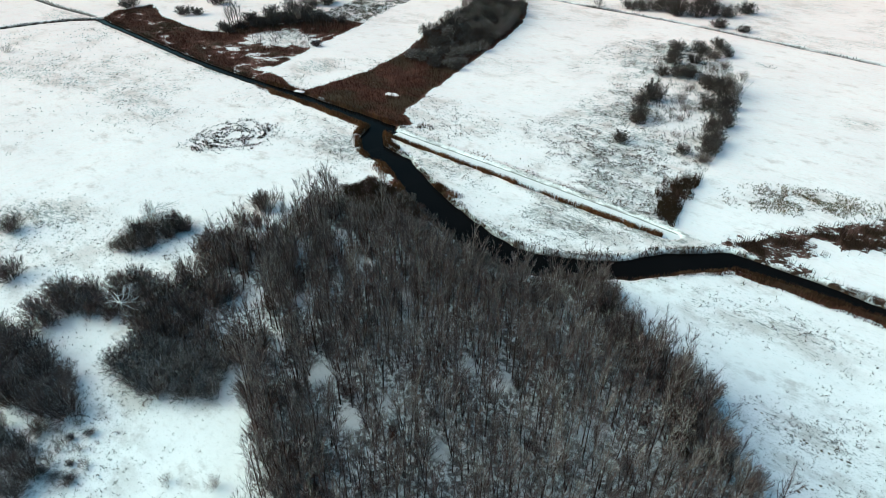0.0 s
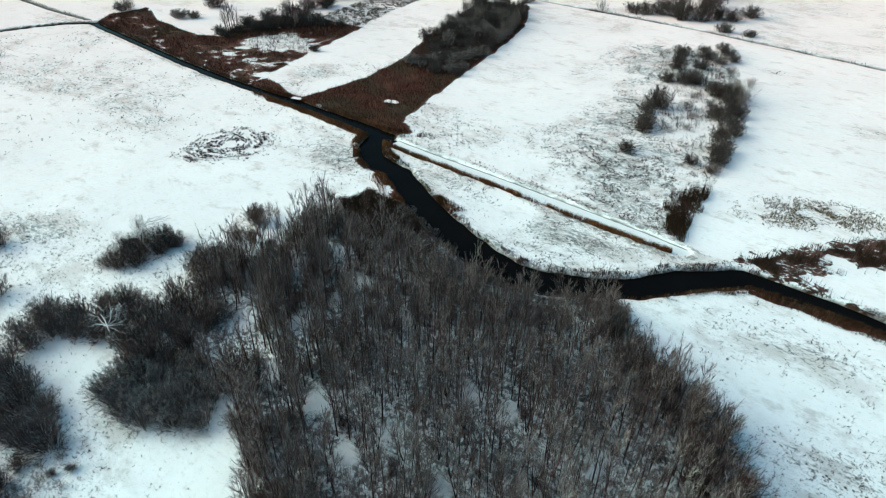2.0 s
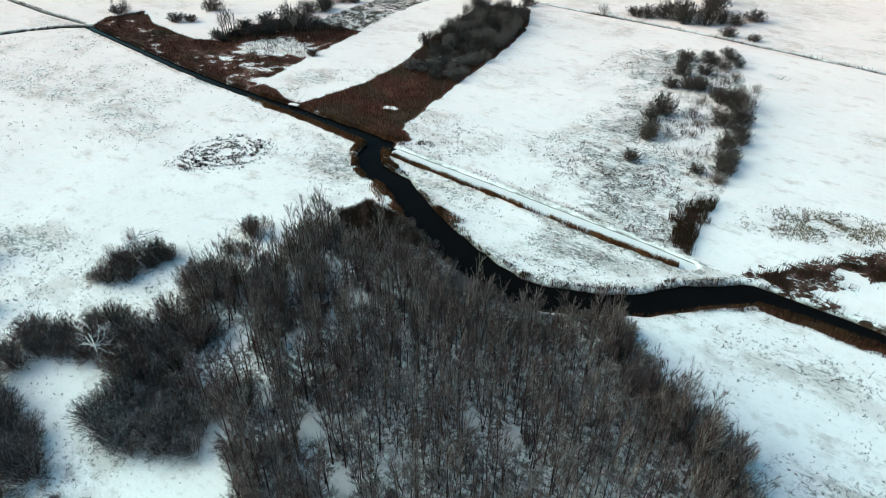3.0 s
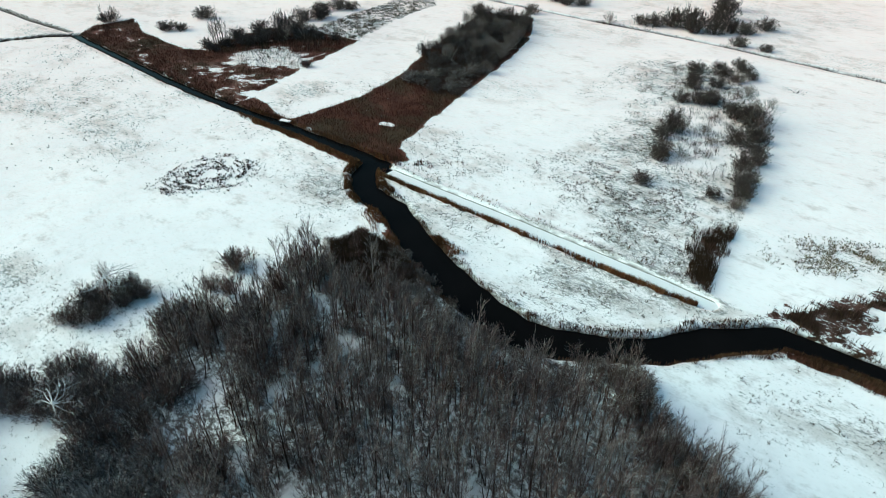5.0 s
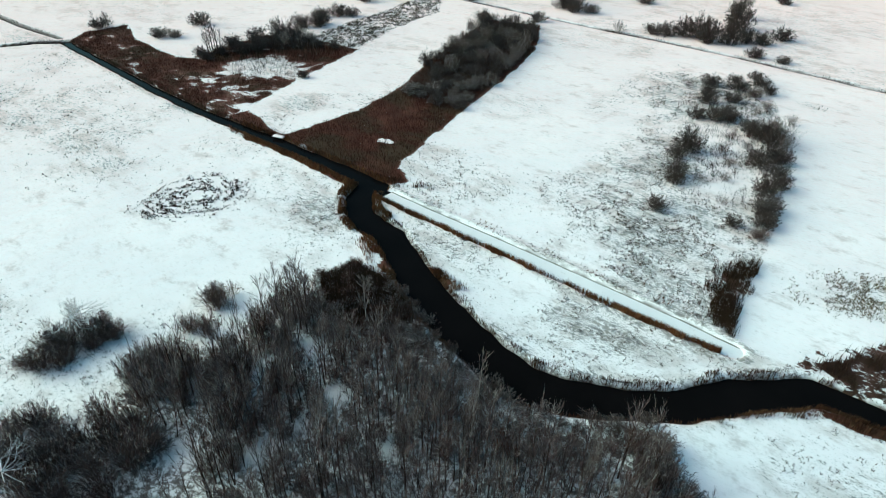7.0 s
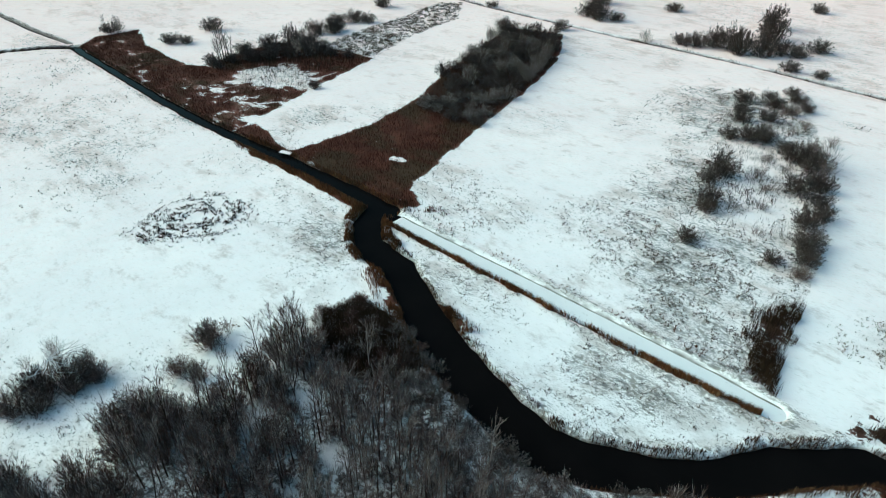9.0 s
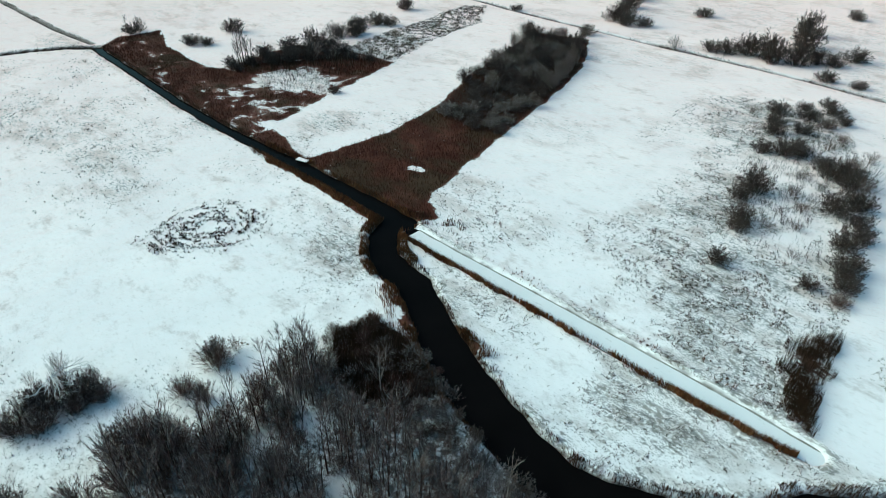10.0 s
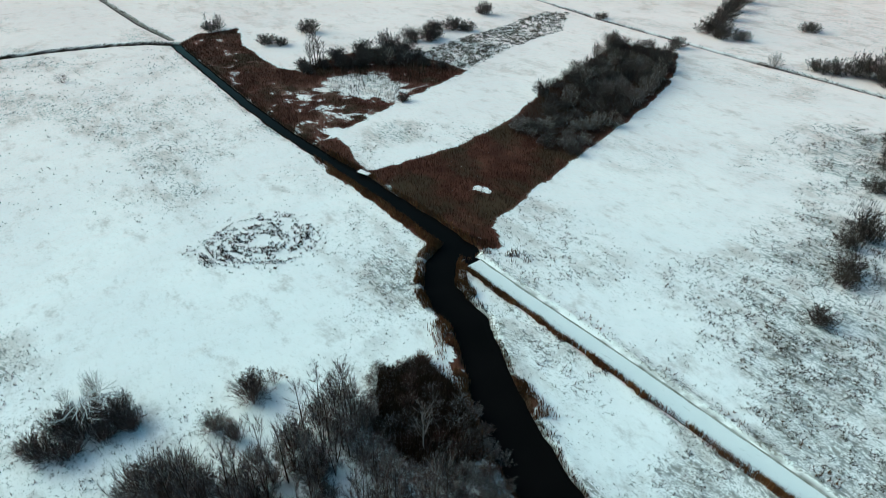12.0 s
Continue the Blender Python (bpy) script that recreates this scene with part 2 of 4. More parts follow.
REED_E = [(-22, 102.0), (-19.7, 106.5), (-13.4, 114.7), (-4, 127.5), (8, 141), (14, 145), (14, 128), (-0.5, 117.0), (-5, 110), (-9, 108.3), (-12, 107.0), (-9, 104.3),
          (-4.5, 102.6), (0, 103.2), (14, 104.4), (14, 101.6), (-4, 101), (-16, 101.3)]
REED_D = [(-86, 70.2), (-84.3, 75.5), (-80, 76.2), (-74.4, 75), (-70.5, 74.5), (-67, 72), (-68, 68), (-72, 64.3), (-78, 64), (-82.5, 66.5)]
STRIP_B = [(-176.5, 157.5), (-187, 148), (-197, 153), (-202, 171), (-205, 193), (-212, 226), (-206, 233), (-190, 212), (-184.5, 182)]
GAPS = [(-74, 58.5, 2.0), (-65, 68, 1.4), (-59.5, 70.3, 1.7), (-76, 51.5, 2.0), (-64.4, 55, 1.8), (-53.8, 54, 1.5), (-64.3, 49.6, 1.6), (-64.3, 43.3, 1.9), (-18.2, 50.6, 1.8), (-50, 34.8, 1.8),
        (-59, 33.4, 1.8), (-39.7, 36.9, 1.5), (-36.4, 48.2, 1.5), (-41.4, 32.1, 1.7), (-31.4, 48.9, 1.5), (-30.4, 35.8, 1.5), (-71, 37.3, 2.2)]
PATCH_R = [(-39.5, 115), (-34, 124), (-30.8, 101.5), (-33.6, 101.8)]
WOOD = [(-83, 67), (-78, 66.2), (-71.5, 67), (-66.5, 70.5), (-60, 69.5), (-54, 68.5), (-47, 67.5), (-41, 70), (-35, 75.5), (-31.5, 79),
        (-29, 75), (-23, 70), (-15, 67.5), (-8, 65), (-4.5, 59), (-0.5, 56), (6, 50), (7, 36), (-6, 20), (-25, 8), (-37, 14),
        (-42, 19), (-50, 23), (-58, 27), (-72, 27), (-80, 33), (-82, 38), (-79, 45), (-79.5, 51), (-79, 56), (-81.5, 60.5)]
MARSH_BUSHES = [(-136, 139), (-141, 147), (-150, 163), (-164, 206), (-168, 214), (-150, 221), (-135, 199), (-127, 177), (-116, 141), (-124, 138)]
ROUGH_E = [(-90, 216), (-78, 172), (-70, 137), (-61, 108), (-64, 101), (-31, 101), (-35, 130), (-40, 158), (-49, 185), (-66, 224)]
CLEAR_E = [(-30.5, 101), (-34.6, 130), (-39.7, 158), (-48.7, 185), (-66, 224), (-60, 232), (20, 228), (20, 101)]
TONGUE = [(-92, 93.5), (-60, 95), (-32, 96), (-33, 88), (-45, 80), (-60, 80), (-78, 85), (-88, 90)]
STRIP_R = [(-83, 200), (-70, 222), (-60, 219), (-44, 172), (-34, 130), (-37, 122), (-55, 118), (-64, 140)]


class Field:
    """Smooth random values over the plan."""

    def __init__(self, seed):
        self.table = np.random.RandomState(seed).rand(128, 128)

    def one(self, x, y):
        i, j = np.floor(x).astype(int), np.floor(y).astype(int)
        u, v = x - i, y - j
        u, v = u * u * (3 - 2 * u), v * v * (3 - 2 * v)
        t = self.table
        a, b = t[i % 128, j % 128], t[(i + 1) % 128, j % 128]
        c, d = t[i % 128, (j + 1) % 128], t[(i + 1) % 128, (j + 1) % 128]
        return (a * (1 - u) + b * u) * (1 - v) + (c * (1 - u) + d * u) * v

    def __call__(self, x, y, size, octaves=3):
        s, total, amp = 0.0, 0.0, 1.0
        for k in range(octaves):
            s = s + amp * self.one(x / size * 2 ** k + 17.3 * k, y / size * 2 ** k + 5.1 * k)
            total, amp = total + amp, amp * 0.5
        return s / total


F1, F2, F3 = Field(3), Field(8), Field(21)


def smooth(v, lo, hi):
    t = np.clip((v - lo) / (hi - lo), 0, 1)
    return t * t * (3 - 2 * t)


def off_path(x, y, path):
    """Metres from the edge of a channel given by its middle line and half widths; negative inside."""
    best = np.full(np.shape(x), 1e9)
    for (ax, ay, aw), (bx, by, bw) in zip(path, path[1:]):
        dx, dy = bx - ax, by - ay
        s = np.clip(((x - ax) * dx + (y - ay) * dy) / (dx * dx + dy * dy), 0, 1)
        best = np.minimum(best, np.hypot(x - ax - s * dx, y - ay - s * dy) - (aw + s * (bw - aw)))
    return best


def off_area(x, y, area):
    """Metres from the edge of a polygon; negative inside."""
    best, inside = np.full(np.shape(x), 1e9), np.zeros(np.shape(x), bool)
    for (ax, ay), (bx, by) in zip(area, area[1:] + area[:1]):
        dx, dy = bx - ax, by - ay
        s = np.clip(((x - ax) * dx + (y - ay) * dy) / (dx * dx + dy * dy), 0, 1)
        best = np.minimum(best, np.hypot(x - ax - s * dx, y - ay - s * dy))
        if ay != by:
            inside ^= ((ay > y) != (by > y)) & (x < (bx - ax) * (y - ay) / (by - ay) + ax)
    return np.where(inside, -best, best)


def blob(x, y, cx, cy, rx, ry, turn=0.0):
    c, s = math.cos(radians(turn)), math.sin(radians(turn))
    u, v = (x - cx) * c + (y - cy) * s, -(x - cx) * s + (y - cy) * c
    return np.clip(1.25 - np.hypot(u / rx, v / ry), 0, 1)


def edge_wobble(x, y):
    return (F1(x, y, 3.0, 3) - 0.5) * 1.6


def ring_of(x, y):
    """Distance from the middle of the trampled ring, and its broken arcs of grass."""
    u, v = (x + 125.4) * 0.59 + (y - 69.6) * 0.81, (y - 69.6) * 0.59 - (x + 125.4) * 0.81
    ring, turn = np.hypot(u * 0.83, v * 1.05), np.arctan2(v, u)
    swirl = F1(turn * 2.6 + 0.35 * ring + 40, ring * 1.9 + 1.6 * F2(x, y, 7.0), 1.0, 2)
    return ring, smooth(swirl, 0.36, 0.56) * (0.45 + 0.55 * smooth(F3(x, y, 2.4, 2), 0.36, 0.56))


def plan(x, y):
    """Covers and heights of the ground at points of the plan."""
    w = edge_wobble(x, y)
    river = np.minimum(off_path(x, y, RIVER), off_path(x, y, CANAL)) + w * 0.45
    frozen = off_path(x, y, FROZEN) + w * 0.2
    west, lane, far = off_path(x, y, WEST_DITCH), off_path(x, y, LANE_DITCH), off_path(x, y, FIELD_DITCH)
    z = (F2(x, y, 14.0, 3) - 0.5) * 0.30 + (F1(x, y, 2.2, 2) - 0.5) * 0.10
    near = np.minimum(river, frozen)
    z = z * smooth(near, 0.0, 3.0)
    z = z + 0.12 * smooth(near, 2.5, 0.4)
    z = np.where(river < 0.55, np.minimum(z, -0.45 + (river) * 0.85), z)
    z = np.maximum(z, -1.5)
    z = np.where((frozen < 0.45) & (river > 0), np.minimum(z, -0.42 + frozen * 0.9), z)
    z = np.maximum(z, -1.5)
    z = z - 0.9 * smooth(west, 0.6, -0.6) - 0.55 * smooth(lane, 0.6, -0.5) - 0.5 * smooth(far, 0.6, -0.4)
    reed = np.maximum.reduce([smooth(off_area(x, y, a) + w * 1.1, 1.0, -1.0) for a in (REED_A, REED_C, REED_D)])
    rough = smooth(F3(x, y, 1.5, 2), 0.30, 0.66)
    reed = np.maximum(reed, smooth(off_area(x, y, REED_E) + w * 1.3 + (rough - 0.5) * 2.6, 1.2, -1.6) * (0.60 + 0.4 * rough))
    reed = np.maximum(reed, 0.75 * smooth(off_area(x, y, PATCH_R) + w * 3, 2.0, -3.0))
    hole_a = blob(x, y, -116.6, 113.4, 2.3, 1.3, 20) * (0.25 + 1.2 * F1(x, y, 0.9, 2)) + 0.5 * blob(x, y, -110.5, 104.5, 2.2, 1.0, 10) * F1(x, y, 0.7)
    hole_c = smooth(off_area(x, y, HOLE_C) + w * 1.5 + (smooth(F3(x, y, 2.6, 3), 0.32, 0.68) - 0.5) * 3, 5.0, -4.0)
    thin_c = 0.62 * blob(x, y, -184, 106, 15, 7, 20) + 0.62 * blob(x, y, -164, 112, 12, 8, 40) + 0.6 * blob(x, y, -158, 103, 10, 4, 20)
    hole_e = blob(x, y, -7.4, 112.8, 4.0, 3.2, 50) * (0.25 + 1.1 * rough)
    reed = reed * (1 - smooth(hole_a, 0.1, 0.5)) * (1 - 0.93 * hole_c) * (1 - np.clip(thin_c, 0, 0.8) * smooth(F3(x, y, 2.6, 3), 0.36, 0.60)) * (1 - smooth(hole_e, 0.12, 0.6))
    reed = reed * (1 - 0.5 * smooth(F3(x + 40, y, 4.0), 0.66, 0.78) * (x < -150))
    sedge = np.maximum.reduce([smooth(off_area(x, y, a) + w, 1.5, 0.0) for a in (REED_E, REED_D, PATCH_R)])
    sedge = np.maximum(sedge, smooth(off_area(x, y, MARSH_BUSHES) + w * 2, 3.0, -3.0))
    south = smooth(river + w * 0.6, 2.6, 1.2) * smooth(x, -146, -140) * smooth(x, -104, -107) * (y < 97.5)
    tip = smooth(river + w * 0.8, 3.0, 1.0) * smooth(x, -89, -87) * smooth(x, -66, -70) * (y < 84) * (0.35 + 0.65 * rough)
    east = smooth(river + w * 0.8, 3.0, 1.6) * smooth(x, -22, -12) * (y < 100)
    reed = np.maximum(np.maximum(np.maximum(reed, south), tip), east)
    bank = smooth(river, 0.30, 0.02) * smooth(z, 0.15, -0.1)
    bank = np.maximum(bank, smooth(west + w * 0.5, 1.0, 0.2))
    bank = np.maximum(bank, 0.85 * smooth(lane + w * 0.4, 0.7, 0.0))
    bank = np.maximum(bank, 0.85 * smooth(far + w * 0.5, 0.5, -0.2))
    bank = np.maximum(bank, 0.8 * smooth(frozen + 0.35, -0.02, 0.2) * smooth(frozen, 0.35, 0.1) * smooth(F3(x, y, 1.6, 2), 0.36, 0.60))
    wood = smooth(off_area(x, y, WOOD) + w * 1.5, 1.5, -2.0)
    for gx, gy, gr in GAPS:
        wood = wood * (1 - smooth(np.hypot(x - gx, y - gy) + w, gr + 0.8, gr - 0.6))
    # how much dead grass shows through
    broad = smooth(F2(x, y, 22.0, 3), 0.38, 0.66)
    t = 0.31 + 0.36 * broad
    strip = smooth(off_area(x, y, ROUGH_E) + w * 4, 9.0, -9.0)
    clear_e = smooth(off_area(x, y, CLEAR_E) + w * 0.5, 0.6, -0.8)
    t = t * (1 - 0.45 * clear_e) + strip * (1 - clear_e) * (0.14 + 0.36 * smooth(F1(x, y, 7.0), 0.30, 0.66))
    t = t + 0.22 * smooth(off_area(x, y, TONGUE) + w, 2.0, -3.0) * smooth(F3(x, y, 6.0), 0.3, 0.7)
    ring, arcs = ring_of(x, y)
    t = t + 0.42 * smooth(ring + 3 * (F3(x, y, 5.0) - 0.5), 11.5, 7.0) * smooth(ring, 0.8, 2.2) * arcs
    t = t + 0.42 * blob(x, y, -97, 78, 11, 8, 30) + 0.35 * blob(x, y, -104, 84, 7, 5, 0)
    t = t + 0.26 * blob(x, y, -55, 88.5, 22, 4.0, 10) * broad + 0.30 * blob(x, y, -76, 90, 14, 5, 0)
    t = t + 0.62 * blob(x, y, -14, 128, 17, 8, 30) + 0.45 * blob(x, y, 2, 145, 16, 8, 20) + 0.50 * blob(x, y, -15, 177, 12, 9, 40)
    t = t + 0.18 * smooth(x, -135, -165) * smooth(y, 96, 88) * (0.3 + 0.7 * smooth(F1(x, y, 11.0), 0.35, 0.65)) + 0.34 * smooth(off_area(x, y, STRIP_B) + w, 1.5, -1.0) + 0.5 * hole_c + 0.55 * blob(x, y, -151, 113, 9, 12, 10)
    t = t + 0.45 * blob(x, y, -120, 29, 13, 6, 30) + 0.35 * blob(x, y, -98, 86, 6, 6, 0) + 0.22 * blob(x, y, -150, 60, 22, 12, 20)
    t = t + 0.35 * blob(x, y, -60, 8, 16, 8, 20) + 0.42 * blob(x, y, -6, 86, 18, 8, 10) + 0.22 * blob(x, y, 4, 74, 12, 9, 30)
    t = t + 0.42 * smooth(y, 233, 262) * (0.45 + 0.55 * broad) + 0.3 * smooth(near, 3.0, 1.0) + 0.4 * blob(x, y, -50, 208, 10, 4, 5)
    t = t + 0.30 * blob(x, y, -84, 285, 30, 60, -12) + 0.25 * blob(x, y, -125, 300, 25, 30, 0)
    t = t - 0.60 * smooth(np.abs(np.abs(x + 70.5 + (y - 242) * 0.235) - 1.0), 0.8, 0.3) * smooth(y, 239, 243)
    t = np.where(y > 232, np.minimum(t, 0.70), t)
    t = np.clip(t, 0, 0.98) * smooth(frozen, 0.0, 0.4)
    return {"z": z, "reed": reed, "bank": np.clip(bank, 0, 1), "wood": wood, "tuft": t, "sedge": sedge, "river": river, "frozen": frozen, "near": near}


def height(x, y):
    return float(plan(np.array([x], float), np.array([y], float))["z"][0])


# ---- mesh helpers ----
def mesh_of(name, verts, faces, mats, index=None):
    """A mesh from arrays: verts (n, 3), faces (m, 3 or 4)."""
    me = bpy.data.meshes.new(name)
    verts, faces = np.asarray(verts, np.float32), np.asarray(faces, np.int32)
    k = faces.shape[1]
    me.vertices.add(len(verts))
    me.vertices.foreach_set("co", verts.ravel())
    me.loops.add(faces.size)
    me.loops.foreach_set("vertex_index", faces.ravel())
    me.polygons.add(len(faces))
    me.polygons.foreach_set("loop_start", np.arange(0, faces.size, k, dtype=np.int32))
    me.polygons.foreach_set("loop_total", np.full(len(faces), k, np.int32))
    for m in mats:
        me.materials.append(m)
    if index is not None:
        me.polygons.foreach_set("material_index", np.asarray(index, np.int32))
    me.update(calc_edges=True)
    return me


def smooth_shaded(me):
    me.polygons.foreach_set("use_smooth", np.ones(len(me.polygons), bool))
    return me


def child(name, me, parent, label=""):
    ob = new(name, me)
    ob.parent = parent
    return tagged(ob, label)


# ---- ground, water, ice ----
def steps(*spans):
    out = []
    for lo, hi, d in spans:
        out += list(np.arange(lo, hi - d * 0.5, d))
    return np.array(out + [spans[-1][1]])


def build_ground():
    xs = steps((-3000, -600, 400), (-600, -420, 30), (-420, -280, 2.4), (-280, -150, 1.1), (-150, 12, 0.6), (12, 60, 4), (60, 300, 40), (300, 3000, 450))
    ys = steps((-3000, -300, 450), (-300, -60, 40), (-60, -10, 5), (-10, 62, 1.0), (62, 104, 0.42), (104, 130, 0.8), (130, 240, 1.2), (240, 400, 2.4),
               (400, 700, 40), (700, 3000, 400))
    gx, gy = np.meshgrid(xs, ys)
    x, y = gx.ravel(), gy.ravel()
    p = plan(x, y)
    nx, ny = len(xs), len(ys)
    i = (np.arange(ny - 1)[:, None] * nx + np.arange(nx - 1)[None, :]).ravel()
    me = smooth_shaded(mesh_of("ground", np.stack([x, y, p["z"]], 1), np.stack([i, i + 1, i + nx + 1, i + nx], 1), [M_GROUND]))
    for key in ("tuft", "reed", "wood", "bank", "sedge"):
        me.attributes.new(key, "FLOAT", "POINT").data.foreach_set("value", p[key].astype(np.float32))
    tagged(new("ground", me), "flat snow-covered wet meadow with dead grass showing through", "ground", kind="structure")


def ribbon(path, level, grow=0.0, left=None, right=None, cut=0.8):
    """A flat strip along a channel. left, right: offsets from the middle in place of the half width."""
    fine = []
    for (ax, ay, aw), (bx, by, bw) in zip(path, path[1:]):
        m = max(1, int(math.hypot(bx - ax, by - ay) / cut))
        fine += [(ax + (bx - ax) * k / m, ay + (by - ay) * k / m, aw + (bw - aw) * k / m) for k in range(m)]
    fine.append(path[-1])
    a = np.array(fine)
    d = np.gradient(a[:, :2], axis=0)
    d /= np.linalg.norm(d, axis=1)[:, None]
    side = np.stack([-d[:, 1], d[:, 0]], 1)
    l, r = (a[:, 2] + grow if left is None else a[:, 2] + left), (a[:, 2] + grow if right is None else a[:, 2] + right)
    wob = (F1(a[:, 0], a[:, 1], 1.6, 3) - 0.5) * 0.25
    pl, pr = a[:, :2] + side * (l + wob)[:, None], a[:, :2] - side * (r + wob)[:, None]
    n = len(a)
    z = np.full((n, 1), level)
    v = np.concatenate([np.hstack([pl, z]), np.hstack([pr, z])])
    k = np.arange(n - 1)
    return v, np.stack([k, k + n, k + n + 1, k + 1], 1)


def sheet(x0, y0, x1, y1, z):
    """A level sheet of water, cut off by the banks."""
    return np.array(((x0, y0, z), (x1, y0, z), (x1, y1, z), (x0, y1, z))), np.array(((0, 1, 2, 3),))


def build_water():
    for name, (v, f), label in (("river_water", sheet(-108, 64, 60, 106, -0.46), "dark still river water between snowy banks"),
                                ("canal_water", sheet(-256, 89, -108, 101, -0.46), "dark still water of a straight canal"),
                                ("ditch_water", ribbon(WEST_DITCH, -0.60, 0.4), "dark water in a narrow boundary ditch")):
        tagged(new(name, mesh_of(name, v, f, [M_WATER])), label, "water", kind="structure")
    ice = FROZEN + [(-27.4, 98.8, 1.5)]
    v, f = ribbon(ice, -0.36, 0.25)
    tagged(new("ditch_ice", mesh_of("ditch_ice", v, f, [M_ICE])), "grey ice of a frozen drainage ditch", "ice", kind="structure")
    v, f = ribbon(ice, -0.345, left=-0.28, right=-0.05)
    tagged(new("ditch_snow", mesh_of("ditch_snow", v, f, [wet_snow_material()])), "smooth white snow lying on the ditch ice", "snow", kind="structure")


build_ground()
build_water()


# ---- plants ----
class Sticks:
    """Gathers tapered sticks; each is a triangular tube or a thin three-sided spike."""

    def __init__(self):
        self.v, self.f, self.n = [], [], 0

    def frame_of(self, d):
        a = np.array((0.0, 0.0, 1.0)) if abs(d[2]) < 0.9 else np.array((1.0, 0.0, 0.0))
        u = np.cross(d, a)
        u /= np.linalg.norm(u)
        return u, np.cross(d, u)

    def tube(self, pts, radii, sides):
        pts = np.asarray(pts, float)
        ang = np.arange(sides) * 2 * math.pi / sides
        base = self.n
        for k, p in enumerate(pts):
            d = pts[min(k + 1, len(pts) - 1)] - pts[max(k - 1, 0)]
            u, w = self.frame_of(d / (np.linalg.norm(d) + 1e-9))
            self.v += list(p + radii[k] * (np.cos(ang)[:, None] * u + np.sin(ang)[:, None] * w))
        for k in range(len(pts) - 1):
            for s in range(sides):
                a, b = base + k * sides + s, base + k * sides + (s + 1) % sides
                self.f += [(a, b, b + sides), (a, b + sides, a + sides)]
        self.n += len(pts) * sides

    def spike(self, p, q, r):
        """A fine twig, tapering to its tip."""
        d = q - p
        u, w = self.frame_of(d / (np.linalg.norm(d) + 1e-9))
        t = self.n * 2.399
        u = r * (math.cos(t) * u + math.sin(t) * w)
        self.v += [p + u, p - u, q]
        self.f.append((self.n, self.n + 1, self.n + 2))
        self.n += 3

    def arrays(self):
        return np.array(self.v), np.array(self.f)


def unit(v):
    return v / (np.linalg.norm(v) + 1e-9)


def tree_sticks(rng, h, spread, limbs, twigs, thick=0.085, stems=1, fine=0.0155):
    """A slender leafless tree: one to three stems from one foot, and a crown of steep limbs with fine twigs."""
    trunk, crown = Sticks(), Sticks()
    s = np.linspace(0, 1, 6)
    for m in range(stems):
        hm = h * (1.0 if m == 0 else rng.uniform(0.72, 0.95))
        out = rng.uniform(0, 6.283)
        lean = rng.normal(0, 0.03, 2) + (np.array((math.cos(out), math.sin(out))) * rng.uniform(0.08, 0.17) if stems > 1 else 0)
        bend = np.cumsum(rng.normal(0, 0.08, (6, 2)), axis=0) * s[:, None]
        pts = np.column_stack([lean[0] * s ** 0.8 * hm + bend[:, 0], lean[1] * s ** 0.8 * hm + bend[:, 1], s * hm - 0.15])
        trunk.tube(pts, (thick * (1.0 if m == 0 else 0.8)) * (1.06 - s) + 0.008, 5)
        count = limbs if stems == 1 else max(6, int(limbs * 0.6))
        for k in range(count):
            f = 0.28 + 0.70 * (k + rng.rand()) / count
            p = np.array([np.interp(f, s, pts[:, c]) for c in range(3)])
            a, up = rng.rand() * 2 * math.pi, rng.uniform(0.9, 2.4)
            length = spread * (0.55 + 0.9 * f if f < 0.55 else 1.55 - 0.9 * f) * rng.uniform(0.7, 1.3)
            d = unit(np.array((math.cos(a), math.sin(a), up)))
            mid = p + d * length * 0.5 + rng.normal(0, 0.06, 3)
            tip = mid + unit(d + np.array((0, 0, 0.45)) + rng.normal(0, 0.15, 3)) * length * 0.7
            crown.tube([p, mid, tip], [0.030 * (1.25 - f) + 0.006, 0.018 * (1.25 - f) + 0.005, 0.004], 3)
            for j in range(twigs):
                g = math.sqrt(rng.uniform(0.04, 1.0))
                q = p + (mid - p) * g * 2 if g < 0.5 else mid + (tip - mid) * (g - 0.5) * 2
                e = unit(d * 0.8 + rng.normal(0, 0.42, 3) + np.array((0, 0, 0.7)))
                crown.spike(q, q + e * rng.uniform(0.45, 1.35), fine)
        for j in range(limbs):
            q = pts[-1] - np.array((0, 0, rng.uniform(0, 0.22 * hm))) + rng.normal(0, 0.06, 3)
            crown.spike(q, q + unit(rng.normal(0, 0.4, 3) + np.array((0, 0, 1.0))) * rng.uniform(0.5, 1.2), fine * 0.8)
    return trunk.arrays(), crown.arrays()


